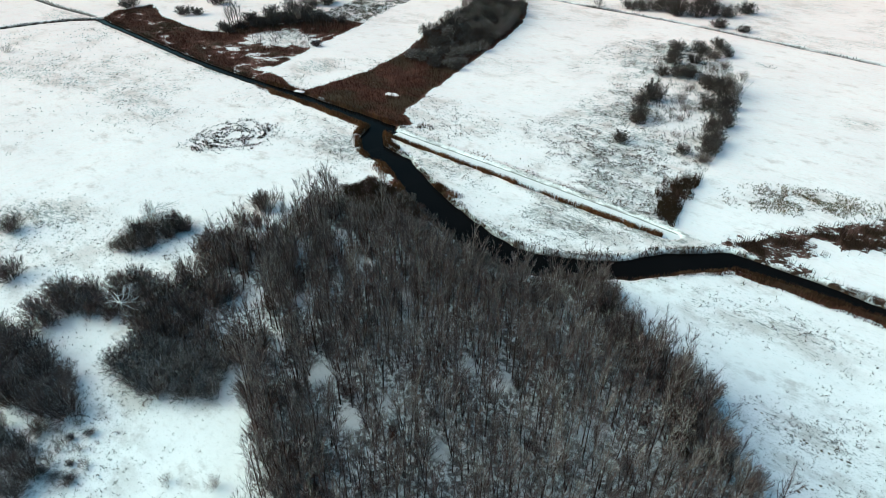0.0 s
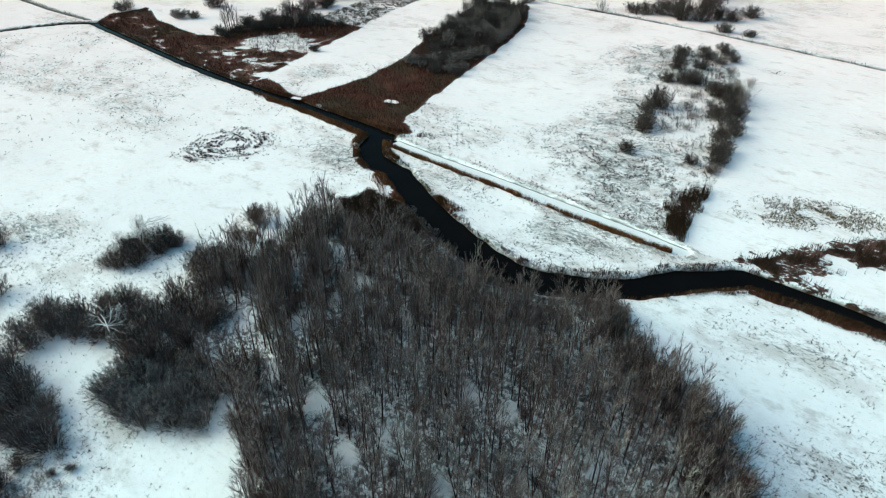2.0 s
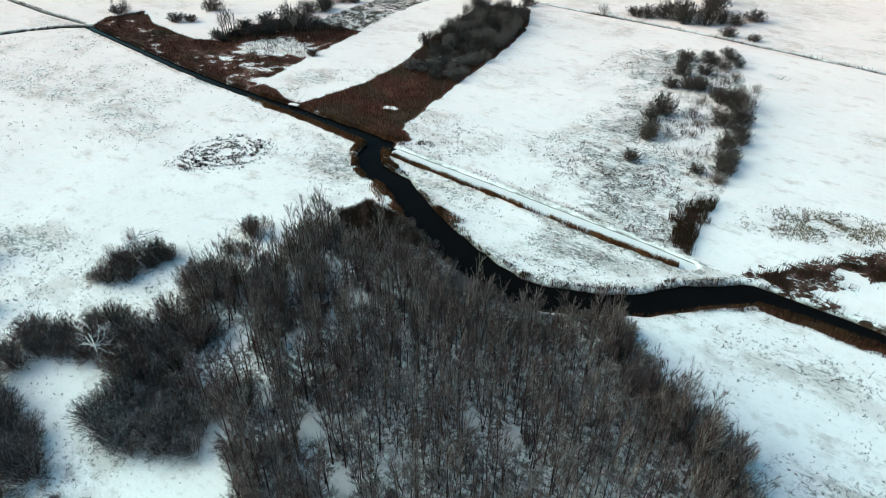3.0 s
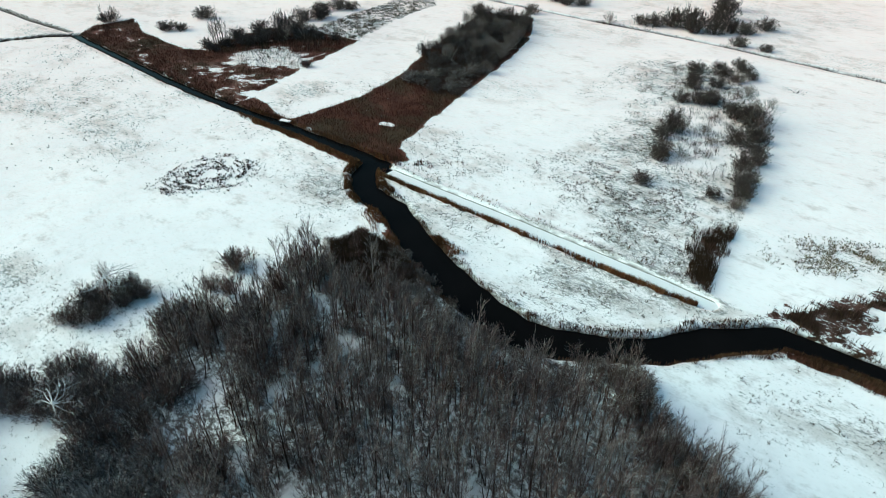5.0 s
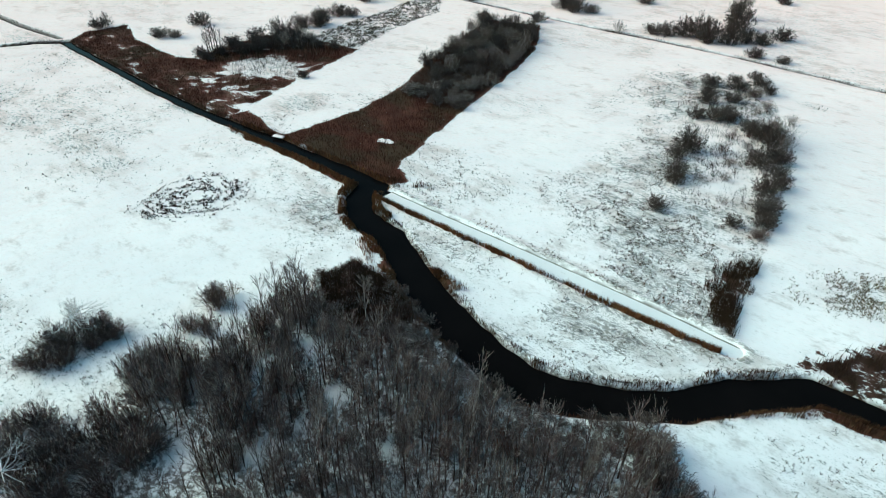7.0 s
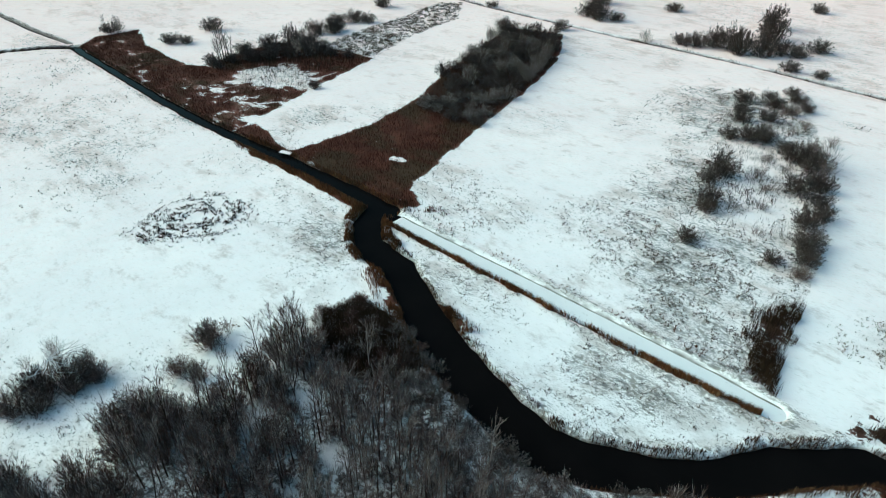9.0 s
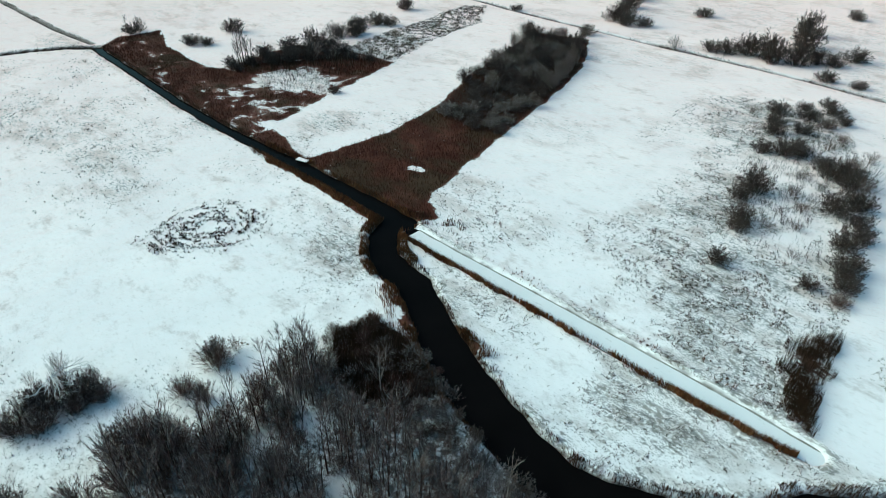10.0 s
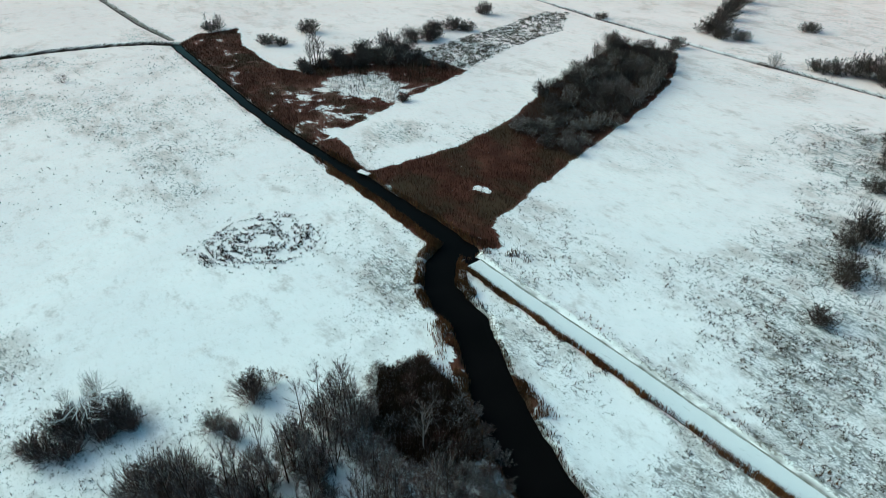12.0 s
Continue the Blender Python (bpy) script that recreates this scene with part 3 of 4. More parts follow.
def shrub_sticks(rng, stems, each_stem, fine, lobes=6, short=0.12, long=0.30, spread=0.22):
    """A many-stemmed bush of about unit radius and height: stems fanned from a broad foot into uneven rounded lobes,
    each with fine twigs that follow it outwards."""
    wood, crown = Sticks(), Sticks()
    mounds = []
    for k in range(lobes):
        a, out = 6.2832 * (k + rng.uniform(-0.3, 0.3)) / lobes, rng.uniform(0.28, 0.52) if k else 0.1
        mounds.append((np.array((math.cos(a) * out, math.sin(a) * out, rng.uniform(0.30, 0.50) if k else 0.52)), rng.uniform(0.40, 0.56)))
    for k in range(stems):
        c, r = mounds[rng.randint(lobes)]
        d = unit(rng.normal(0, 1, 3) + np.array((0, 0, 0.75)))
        tip = c + d * r * rng.uniform(0.72, 0.98)
        tip[2] = max(tip[2], 0.10)
        foot = np.array((tip[0] * 0.42, tip[1] * 0.42, -0.03)) + rng.normal(0, 0.05, 3) * (1, 1, 0)
        mid = foot * 0.5 + tip * 0.5 + np.array((tip[0] * 0.02, tip[1] * 0.02, 0.10)) + rng.normal(0, 0.025, 3)
        if k % (3 if spread < 0.6 else 8) == 0:
            wood.tube([foot, mid, tip], [0.0085, 0.0062, 0.0020], 3)
        else:
            crown.spike(foot, mid, fine * (0.7 if spread < 0.6 else 0.35))
            crown.spike(mid - (mid - foot) * 0.3, tip, fine * (0.7 if spread < 0.6 else 0.35))
        for j in range(each_stem):
            g = rng.uniform(0.12, 1.0) ** 0.65
            q = foot + (mid - foot) * g * 2 if g < 0.5 else mid + (tip - mid) * (g - 0.5) * 2
            way = unit(tip - mid) if g > 0.5 else unit(mid - foot)
            e = unit(way + unit(q + np.array((0, 0, 0.15))) * 0.35 + rng.normal(0, spread, 3))
            q = q + rng.normal(0, 0.075, 3) * (1.15 - g)
            q[2] = max(q[2], 0.0)
            crown.spike(q, q + e * rng.uniform(short, long) * (1.25 - 0.6 * g), fine)
    return wood.arrays(), crown.arrays()


rng = np.random.RandomState(11)
TREES = [tree_sticks(rng, h, sp, 17, 23, th, st) for h, sp, th, st in ((8.2, 1.7, 0.085, 1), (9.4, 1.9, 0.10, 1), (7.2, 1.6, 0.07, 2), (10.2, 2.0, 0.105, 1),
                                                                      (8.8, 1.6, 0.08, 2), (9.0, 2.1, 0.095, 1), (7.8, 1.9, 0.07, 3), (9.8, 1.8, 0.10, 1))]
BIRCHES = [tree_sticks(rng, h, sp, 18, 22, 0.10, 1) for h, sp in ((10.5, 2.2), (9.0, 2.0))]
SHRUBS = [shrub_sticks(rng, st, tw, 0.0072, lo, 0.08, 0.19, 0.42) for st, tw, lo in ((165, 15, 6), (150, 16, 5), (175, 14, 7), (160, 15, 6))]
FAR_SHRUBS = [shrub_sticks(rng, st, tw, 0.0165, lo, 0.05, 0.12, 0.9) for st, tw, lo in ((130, 19, 6), (120, 20, 5), (136, 18, 7))]
THICKET_SHRUBS = [shrub_sticks(rng, st, tw, 0.0132, lo, 0.08, 0.16, 0.85) for st, tw, lo in ((110, 14, 6), (100, 15, 5), (116, 13, 7))]
OPEN_SHRUBS = [shrub_sticks(rng, st, tw, 0.0042, 5, 0.12, 0.26, 0.35) for st, tw in ((66, 11), (60, 10))]


def plant_meshes(kind, parts, wood, twig):
    return [(mesh_of(kind + "_stem", *a, [wood]), mesh_of(kind + "_twigs", *b, [twig])) for a, b in parts]


ALDER_M = plant_meshes("alder", TREES, M_BARK, M_TWIG)
RIMED_M = plant_meshes("rimed_alder", TREES[::2], M_BARK, M_TWIG_GREY)
BIRCH_M = plant_meshes("birch", BIRCHES, M_BIRCH, M_TWIG_BIRCH)
SHRUB_M = {"far": plant_meshes("far_willow", FAR_SHRUBS, M_BARK, M_TWIG_FAR), "dark": plant_meshes("willow", SHRUBS, M_BARK, M_TWIG_DARK), "frost": plant_meshes("frosted_willow", SHRUBS, M_BARK, M_TWIG_FROST),
           "plain": plant_meshes("grey_willow", SHRUBS, M_WILLOW, M_TWIG_WILLOW), "open": plant_meshes("open_bush", OPEN_SHRUBS, M_WILLOW, M_TWIG_WILLOW),
           "rust": plant_meshes("rust_bush", SHRUBS[:1], M_BARK, M_TWIG_RUST), "pale": plant_meshes("pale_bush", OPEN_SHRUBS, M_DEAD, M_TWIG_FROST)}


def plant(name, meshes, x, y, sx, sz, label, category, group, parts=("trunk", "crown")):
    base = new(name)
    base.matrix_world = pose(x, y, height(x, y) - 0.02, 0, 0, rng.uniform(0, 360)) @ Matrix.Diagonal((sx, sx * rng.uniform(0.9, 1.1), sz, 1))
    child(parts[0], meshes[0], base)
    child(parts[1], meshes[1], base)
    return tagged(base, label, category, group)


SHRUB_WORDS = {"far": "dense dark leafless bush far out on snowy marsh", "dark": "dense dark leafless willow bush standing in snow", "frost": "grey leafless willow bush with frost on its twigs",
               "plain": "brown-grey leafless willow bush dusted with snow", "open": "thin open leafless bush on snow",
               "rust": "small rust-brown bush with dry leaves", "pale": "pale thin leafless bush with rime on it"}


def shrub(x, y, r, h, look_of="dark", group="bushes"):
    variants = SHRUB_M[look_of]
    r, h = r * (1.36 if look_of == "far" else 1.42), h * 1.22
    return plant("bush", variants[rng.randint(len(variants))], x, y, r, h, SHRUB_WORDS[look_of], "bush", group)


def scatter(area, gap, count, keep=None):
    """Points in a polygon, at least gap apart."""
    a = np.array(area)
    x, y = rng.uniform(a[:, 0].min(), a[:, 0].max(), count * 30), rng.uniform(a[:, 1].min(), a[:, 1].max(), count * 30)
    good = off_area(x, y, area) <= 0
    if keep:
        good &= keep(x, y)
    out = np.zeros((0, 2))
    for p in np.column_stack([x[good], y[good]]):
        if len(out) < count and (((out - p) ** 2).sum(1) > gap * gap).all():
            out = np.vstack([out, p])
    return [tuple(float(c) for c in p) for p in out]


# ---- the wood ----
GLADE = [(-73.8, 40.8, 1.0), (-71, 37.5, 1.8), (-68.5, 34, 1.7), (-66.5, 31, 1.1)]


RED_CORNER = [(-87, 69), (-84, 76), (-66, 75), (-63, 67), (-68, 61), (-76, 60.5), (-81, 64)]


def in_wood(x, y):
    """Where trees stand: clear of the water, the glade and the long gaps between them; bushes alone grow along the edges."""
    good = (off_path(x, y, GLADE) > 0.6) & (off_path(x, y, RIVER) > 2.8 + 4.6 * smooth(x, -72, -62)) & ~((x < -64) & (y < 37))
    good &= ~((x > -30) & (off_area(x, y, WOOD) > -2.6))
    for a, b, r in GAPS:
        good &= off_path(x, y, [(a, b, r * 0.95), (a + 5.2, b - 4.8, r * 0.8)]) > 0
    return good & (off_area(x, y, RED_CORNER) > 0)


def beside_glade(x, y):
    return off_path(x, y, GLADE) > 2.4


def build_wood():
    spots = scatter(WOOD, 1.30, 1000, in_wood)
    spots.sort(key=lambda p: math.hypot(p[0] + 38, p[1] - 44))

    def rimed(x, y):
        X, Y = np.array([x]), np.array([y])
        return float(F2(X, Y, 7.0)[0]) + rng.normal(0, 0.06) > 0.57 and y < 60 and x > -60 and off_path(X, Y, RIVER)[0] > 9

    for x, y in spots[:283]:
        s = rng.uniform(0.75, 1.12)
        if rimed(x, y):
            plant("alder_tree", RIMED_M[rng.randint(len(RIMED_M))], x, y, s * rng.uniform(0.9, 1.15), s, "slender leafless alder with rime on its twigs", "tree", "trees of the wood")
        else:
            plant("alder_tree", ALDER_M[rng.randint(len(ALDER_M))], x, y, s * rng.uniform(0.9, 1.15), s, "slender leafless alder with a dark trunk in snowy wood", "tree", "trees of the wood")
    made = {"trunks": ([], [], [0], M_BARK), "dark_crowns": ([], [], [0], M_TWIG), "rimed_crowns": ([], [], [0], M_TWIG_GREY)}
    for x, y in spots[283:]:
        wood, crown = TREES[rng.randint(len(TREES))]
        s, t = rng.uniform(0.75, 1.1), rng.uniform(0, 6.283)
        turn = np.array(((math.cos(t), math.sin(t), 0), (-math.sin(t), math.cos(t), 0), (0, 0, 1))) * s
        foot = np.array((x, y, height(x, y)))
        for key, (v, f) in (("trunks", wood), ("rimed_crowns" if rimed(x, y) else "dark_crowns", crown)):
            made[key][0].append(v @ turn + foot)
            made[key][1].append(f + made[key][2][0])
            made[key][2][0] += len(v)
    base = tagged(new("woodland"), "leafless alder wood with many thin dark trunks", "trees", kind="stuff")
    for key, (v, f, _, mat) in made.items():
        tagged(child(key, mesh_of(key, np.concatenate(v), np.concatenate(f), [mat]), base), kind="stuff")
    for x, y, s in ((-83.6, 57.2, 0.8), (-82.9, 59.6, 0.9), (-81.4, 61.6, 1.0), (-80.2, 58.8, 0.95), (-82.6, 63.2, 0.85), (-79.0, 61.4, 0.9)):
        plant("alder_tree", ALDER_M[(1, 3, 5)[rng.randint(3)]], x, y, s * 1.25, s, "single dark bare alder at the snowy edge of the wood", "tree", "trees of the wood")
    for x, y, s in ((-16, 47.5, 1.1), (-38, 55.6, 1.05), (-19, 51.5, 0.9), (-57, 60, 0.9), (-72, 67, 0.9), (-50, 66, 0.8), (-25, 58, 0.8)):
        plant("birch_tree", BIRCH_M[rng.randint(2)], x, y, s, s, "pale-barked leafless birch among darker alders", "tree", "birches in the wood")


build_wood()

# ---- bushes ----
ARM = [(-93.5, 13), (-94, 18), (-89.5, 25), (-86, 29), (-82, 30), (-79, 25), (-84, 19), (-89, 13)]
WEST_EDGE = [(-85.0, 44), (-86.6, 40.6), (-83.6, 39.6), (-78, 41), (-75, 43), (-78, 48), (-81, 47.5)]
INNER_WEST = [(-82, 31), (-80, 24), (-75, 20.5), (-70, 24), (-60, 28), (-56, 30), (-70, 34), (-78, 36), (-82, 38)]
SOUTH_MASS = [(-93, 8), (-86, 11), (-77, 10.5), (-69, 10.5), (-68, 8.5), (-73, 5.5), (-80, 4), (-92, 1)]
FROST_EDGE = [(-75, 18.5), (-70, 23), (-62, 27), (-57, 23), (-64, 17), (-71, 15.5)]


LOW_BUSHES = ((-68.6, 5.5, 1.6, 1.8, "plain"), (-64.5, 6.5, 1.3, 1.2, "open"), (-62.8, 4.2, 1.4, 1.4, "open"), (-58.5, 4.5, 1.2, 1.0, "open"),
              (-45.8, 15.2, 1.2, 1.8, "open"), (-50.5, 12.0, 0.9, 1.0, "open"))


def thicket(name, spots, forms, twigs, label):
    """Bushes grown into one another: (x, y, radius, height) each."""
    made = {"stems": ([], [], [0], M_BARK), "dark_twigs": ([], [], [0], twigs[0]), "light_twigs": ([], [], [0], twigs[1])}
    for x, y, r, h in spots:
        t = rng.uniform(0, 6.283)
        turn = np.array(((math.cos(t), math.sin(t), 0), (-math.sin(t), math.cos(t), 0), (0, 0, 1))) * np.array((r * 1.2, r * 1.2, h * 1.1))
        wood, crown = forms[rng.randint(len(forms))]
        for key, (v, f) in (("stems", wood), ("light_twigs" if rng.rand() < 0.5 else "dark_twigs", crown)):
            made[key][0].append(v @ turn + np.array((x, y, height(x, y))))
            made[key][1].append(f + made[key][2][0])
            made[key][2][0] += len(v)
    base = tagged(new(name), label, "bushes", kind="stuff")
    for key, (v, f, _, mat) in made.items():
        tagged(child(key, mesh_of(key, np.concatenate(v), np.concatenate(f), [mat]), base), kind="stuff")


def build_bushes():
    # dense thickets with no bush apart from the next
    def marsh_size(x, y):
        return rng.uniform(2.4, 3.8), rng.uniform(2.0, 3.4) if y < 160 else rng.uniform(2.8, 5.4)
    thicket("thicket", [(x, y, *marsh_size(x, y)) for x, y in scatter(MARSH_BUSHES, 3.1, 92)], THICKET_SHRUBS, (M_TWIG_FAR, M_TWIG_DARK),
            "dense dark leafless thicket dusted with snow on a marsh strip")
    deep = [(-84, 40), (-72, 34), (-58, 30), (-50, 40), (-52, 56), (-35, 64), (-32, 74), (-47, 67), (-70, 66), (-82, 60)]
    thin = [(-50, 30), (-36, 24), (-20, 14), (-4, 24), (4, 42), (-8, 58), (-30, 64), (-48, 50)]
    thicket("undergrowth", [(x, y, rng.uniform(1.2, 2.2), rng.uniform(1.8, 4.0)) for x, y in scatter(deep, 2.4, 80, in_wood)]
            + [(x, y, rng.uniform(0.9, 1.7), rng.uniform(1.4, 3.0)) for x, y in scatter(thin, 3.0, 40, in_wood)],
            THICKET_SHRUBS, (M_TWIG, M_TWIG_WILLOW), "brown tangle of bare saplings under the trees")
    bank = [(-70, 73), (-60, 71), (-54, 69.8), (-47, 69), (-40, 71.5), (-33, 78.5), (-29, 76), (-36, 66), (-47, 62.5), (-60, 64.5), (-70, 68)]
    thicket("thicket", [(x, y, rng.uniform(1.4, 2.4), rng.uniform(1.1, 2.4)) for x, y in scatter(bank, 1.8, 64)], THICKET_SHRUBS, (M_TWIG_DARK, M_TWIG_FAR),
            "dark leafless thicket along the river bank")
    for x, y in scatter(ARM, 2.3, 26):
        shrub(x, y, rng.uniform(2.2, 3.1), rng.uniform(2.4, 3.8), rng.choice(["dark", "plain", "plain"]), "bushes by the wood")
    for x, y in scatter(WEST_EDGE, 2.6, 20, beside_glade):
        shrub(x, y, rng.uniform(2.2, 3.1), rng.uniform(3.2, 4.6), rng.choice(["dark", "plain", "plain"]), "bushes by the wood")
    for x, y in scatter(INNER_WEST, 2.7, 30, beside_glade):
        shrub(x, y, rng.uniform(2.3, 3.3), rng.uniform(3.0, 4.6), rng.choice(["dark", "plain", "plain"]), "bushes by the wood")
    for x, y in scatter(SOUTH_MASS, 2.4, 26):
        shrub(x, y, rng.uniform(2.2, 3.1), rng.uniform(2.4, 4.0), rng.choice(["dark", "plain", "plain"]), "bushes by the wood")
    for x, y in scatter(FROST_EDGE, 2.2, 26):
        shrub(x, y, rng.uniform(2.2, 3.0), rng.uniform(2.2, 3.2), "frost", "frosted bushes by the wood")
    for x, y in scatter([(-56, 25), (-48, 23), (-38, 18), (-34, 10), (-30, 12), (-36, 24), (-50, 30)], 2.1, 26):
        shrub(x, y, rng.uniform(1.5, 2.3), rng.uniform(2.0, 3.4), rng.choice(["plain", "frost", "dark"]), "bushes by the wood")
    for x, y in scatter([(-30, 76), (-23, 70), (-15, 67), (-8, 64), (-5, 58), (0, 54), (-8, 54), (-12, 60), (-24, 66), (-32, 73)], 2.0, 44):
        shrub(x, y, rng.uniform(1.6, 2.5), rng.uniform(2.4, 4.4), rng.choice(["dark", "plain"]), "bushes by the wood")
    for x, y in scatter([(-86, 63), (-81, 52), (-77, 44), (-70, 42), (-71, 56), (-77, 66)], 4.0, 9, in_wood):
        shrub(x, y, rng.uniform(1.8, 2.6), rng.uniform(3.4, 4.8), rng.choice(["dark", "plain"]), "bushes by the wood")
    thicket("thicket", [(x, y, rng.uniform(1.3, 2.1), rng.uniform(1.0, 2.2)) for x, y in scatter(RED_CORNER, 1.9, 60)], THICKET_SHRUBS, (M_TWIG_DARK, M_TWIG_RED),
            "low dark red-brown thicket at the corner of the wood")
    for x, y, r, h in ((-43, 62, 1.5, 4.2), (-35.5, 33.4, 0.9, 2.6), (-48, 58, 1.0, 2.4), (-84.4, 75.4, 1.5, 1.6)):
        shrub(x, y, r, h, "rust", "undergrowth in the wood")
    for x, y in scatter([(-76, 1.5), (-69, 2.5), (-63, 3.8), (-60.5, 1.5), (-62, -3), (-76, -6)], 2.2, 16):
        shrub(x, y, rng.uniform(1.5, 2.4), rng.uniform(1.8, 3.0), rng.choice(["dark", "plain", "plain", "frost"]), "bushes by the wood")
    for x, y in scatter([(-71, 9.5), (-64, 10), (-58.5, 7), (-59, 2.5), (-66, 3.5)], 1.7, 14):
        shrub(x, y, rng.uniform(0.6, 1.2), rng.uniform(0.5, 1.1), rng.choice(["open", "frost", "open"]), "low bushes in the clearing")
    for x, y, r, h, k in LOW_BUSHES:
        shrub(x, y, r, h, k, "low bushes in the clearing")
    # single bushes west of the wood
    for x, y, r, h, k in ((-92.0, 54.2, 2.9, 3.9, "plain"), (-92.6, 57.4, 1.3, 2.8, "open"), (-89.9, 48.5, 2.0, 3.0, "plain"), (-87.2, 49.9, 1.9, 3.3, "plain"), (-93.2, 54.8, 1.9, 3.0, "dark"), (-85.4, 40.6, 3.2, 5.0, "plain"), (-83.0, 42.8, 3.2, 5.4, "plain"), (-86.4, 38.2, 2.6, 4.2, "plain"),
                          (-98.6, 35.4, 2.8, 3.4, "dark"), (-101.3, 32.8, 2.3, 2.8, "dark"), (-97.2, 39.8, 2.3, 2.9, "dark"), (-96.4, 37.2, 2.2, 2.6, "dark"),
                          (-98.0, 31.0, 2.4, 2.9, "dark"), (-96.9, 33.2, 2.6, 3.0, "dark"), (-99.9, 30.0, 1.9, 2.4, "plain"), (-98.4, 37.9, 2.7, 3.6, "dark"), (-100.2, 34.6, 2.7, 3.6, "dark"),
                          (-96.3, 41.0, 2.0, 2.6, "plain"), (-101.8, 37.5, 1.8, 3.2, "open"), (-99.5, 40.2, 2.0, 2.8, "dark"), (-100.0, 28.6, 1.3, 1.8, "open"), (-104.5, 14.5, 3.2, 3.4, "dark"), (-120, 19.5, 2.8, 3.2, "dark"),
                          (-104.2, 38.0, 1.7, 4.2, "pale"), (-105.8, 34.5, 1.2, 2.0, "pale"), (-234.5, 57, 2.6, 2.4, "open")):
        shrub(x, y, r * 0.93, h * 0.97, k, "single bushes in the meadow")
    # bush strip in the eastern field
    for x, y, r, h, k in ((-75.3, 205, 3.0, 3.2, "dark"), (-71, 190.5, 2.8, 3.6, "dark"), (-64.4, 180.6, 3.0, 3.4, "dark"), (-68.8, 178.5, 2.6, 3.0, "dark"),
                          (-63.1, 184, 2.4, 3.0, "dark"), (-67.7, 219, 2.4, 2.6, "dark"), (-67.9, 207, 3.0, 3.0, "dark"), (-62.7, 204, 2.8, 2.8, "plain"),
                          (-63.9, 214, 2.8, 2.8, "dark"), (-61.3, 157.5, 3.4, 5.2, "dark"), (-58.9, 144.5, 2.7, 3.6, "dark"), (-57.6, 141.0, 2.0, 2.8, "dark"),
                          (-55.4, 128.1, 2.0, 2.6, "dark"), (-53.2, 175.6, 3.4, 3.8, "dark"), (-50.4, 181, 3.0, 3.6, "plain"), (-47.9, 173.5, 3.2, 4.0, "dark"),
                          (-47.2, 160.5, 3.2, 4.0, "dark"), (-45, 171, 2.6, 4.6, "open"), (-46.5, 176.5, 2.8, 5.2, "pale"), (-43.6, 165.5, 2.6, 3.4, "dark"),
                          (-42.2, 158, 2.8, 3.2, "dark"), (-41.4, 148.5, 3.2, 3.8, "dark"), (-39.4, 142, 2.9, 3.4, "dark"), (-37.6, 135.5, 2.5, 2.8, "dark"),
                          (-41.7, 132, 1.8, 2.2, "dark"), (-55.5, 162, 2.4, 2.6, "open"), (-54.5, 145.4, 1.8, 1.6, "open"), (-80, 200, 2.2, 2.2, "open"),
                          (-36.8, 131, 1.8, 2.0, "plain"), (-57, 171, 2.0, 2.0, "open"), (-52, 157, 1.8, 1.8, "open"), (-50, 149, 1.8, 1.6, "open"), (-47, 139, 1.6, 1.6, "open"),
                          (-58, 190, 2.2, 2.4, "open"), (-66, 196, 2.4, 2.6, "dark"), (-57, 197, 2.0, 2.2, "open"), (-71, 212, 2.2, 2.4, "dark"), (-50.2, 177, 2.8, 3.6, "dark"), (-40.2, 153, 2.6, 3.2, "dark"), (-38.2, 138.5, 2.4, 3.0, "dark"), (-45.2, 165, 2.6, 3.4, "dark"),
                          (-55.5, 179.5, 2.4, 2.6, "dark"), (-60.5, 209, 2.2, 2.4, "dark"), (-73.5, 197.5, 2.4, 2.6, "dark"), (-61.5, 181.5, 2.4, 2.8, "dark"), (-62.6, 153, 2.2, 3.0, "dark"), (-49, 190, 2.4, 2.4, "open"), (-52, 168, 2.0, 1.8, "pale")):
        shrub(x, y, r * 1.12, h * 1.0, "far" if k == "dark" and y > 125 else k, "bushes in the eastern field")
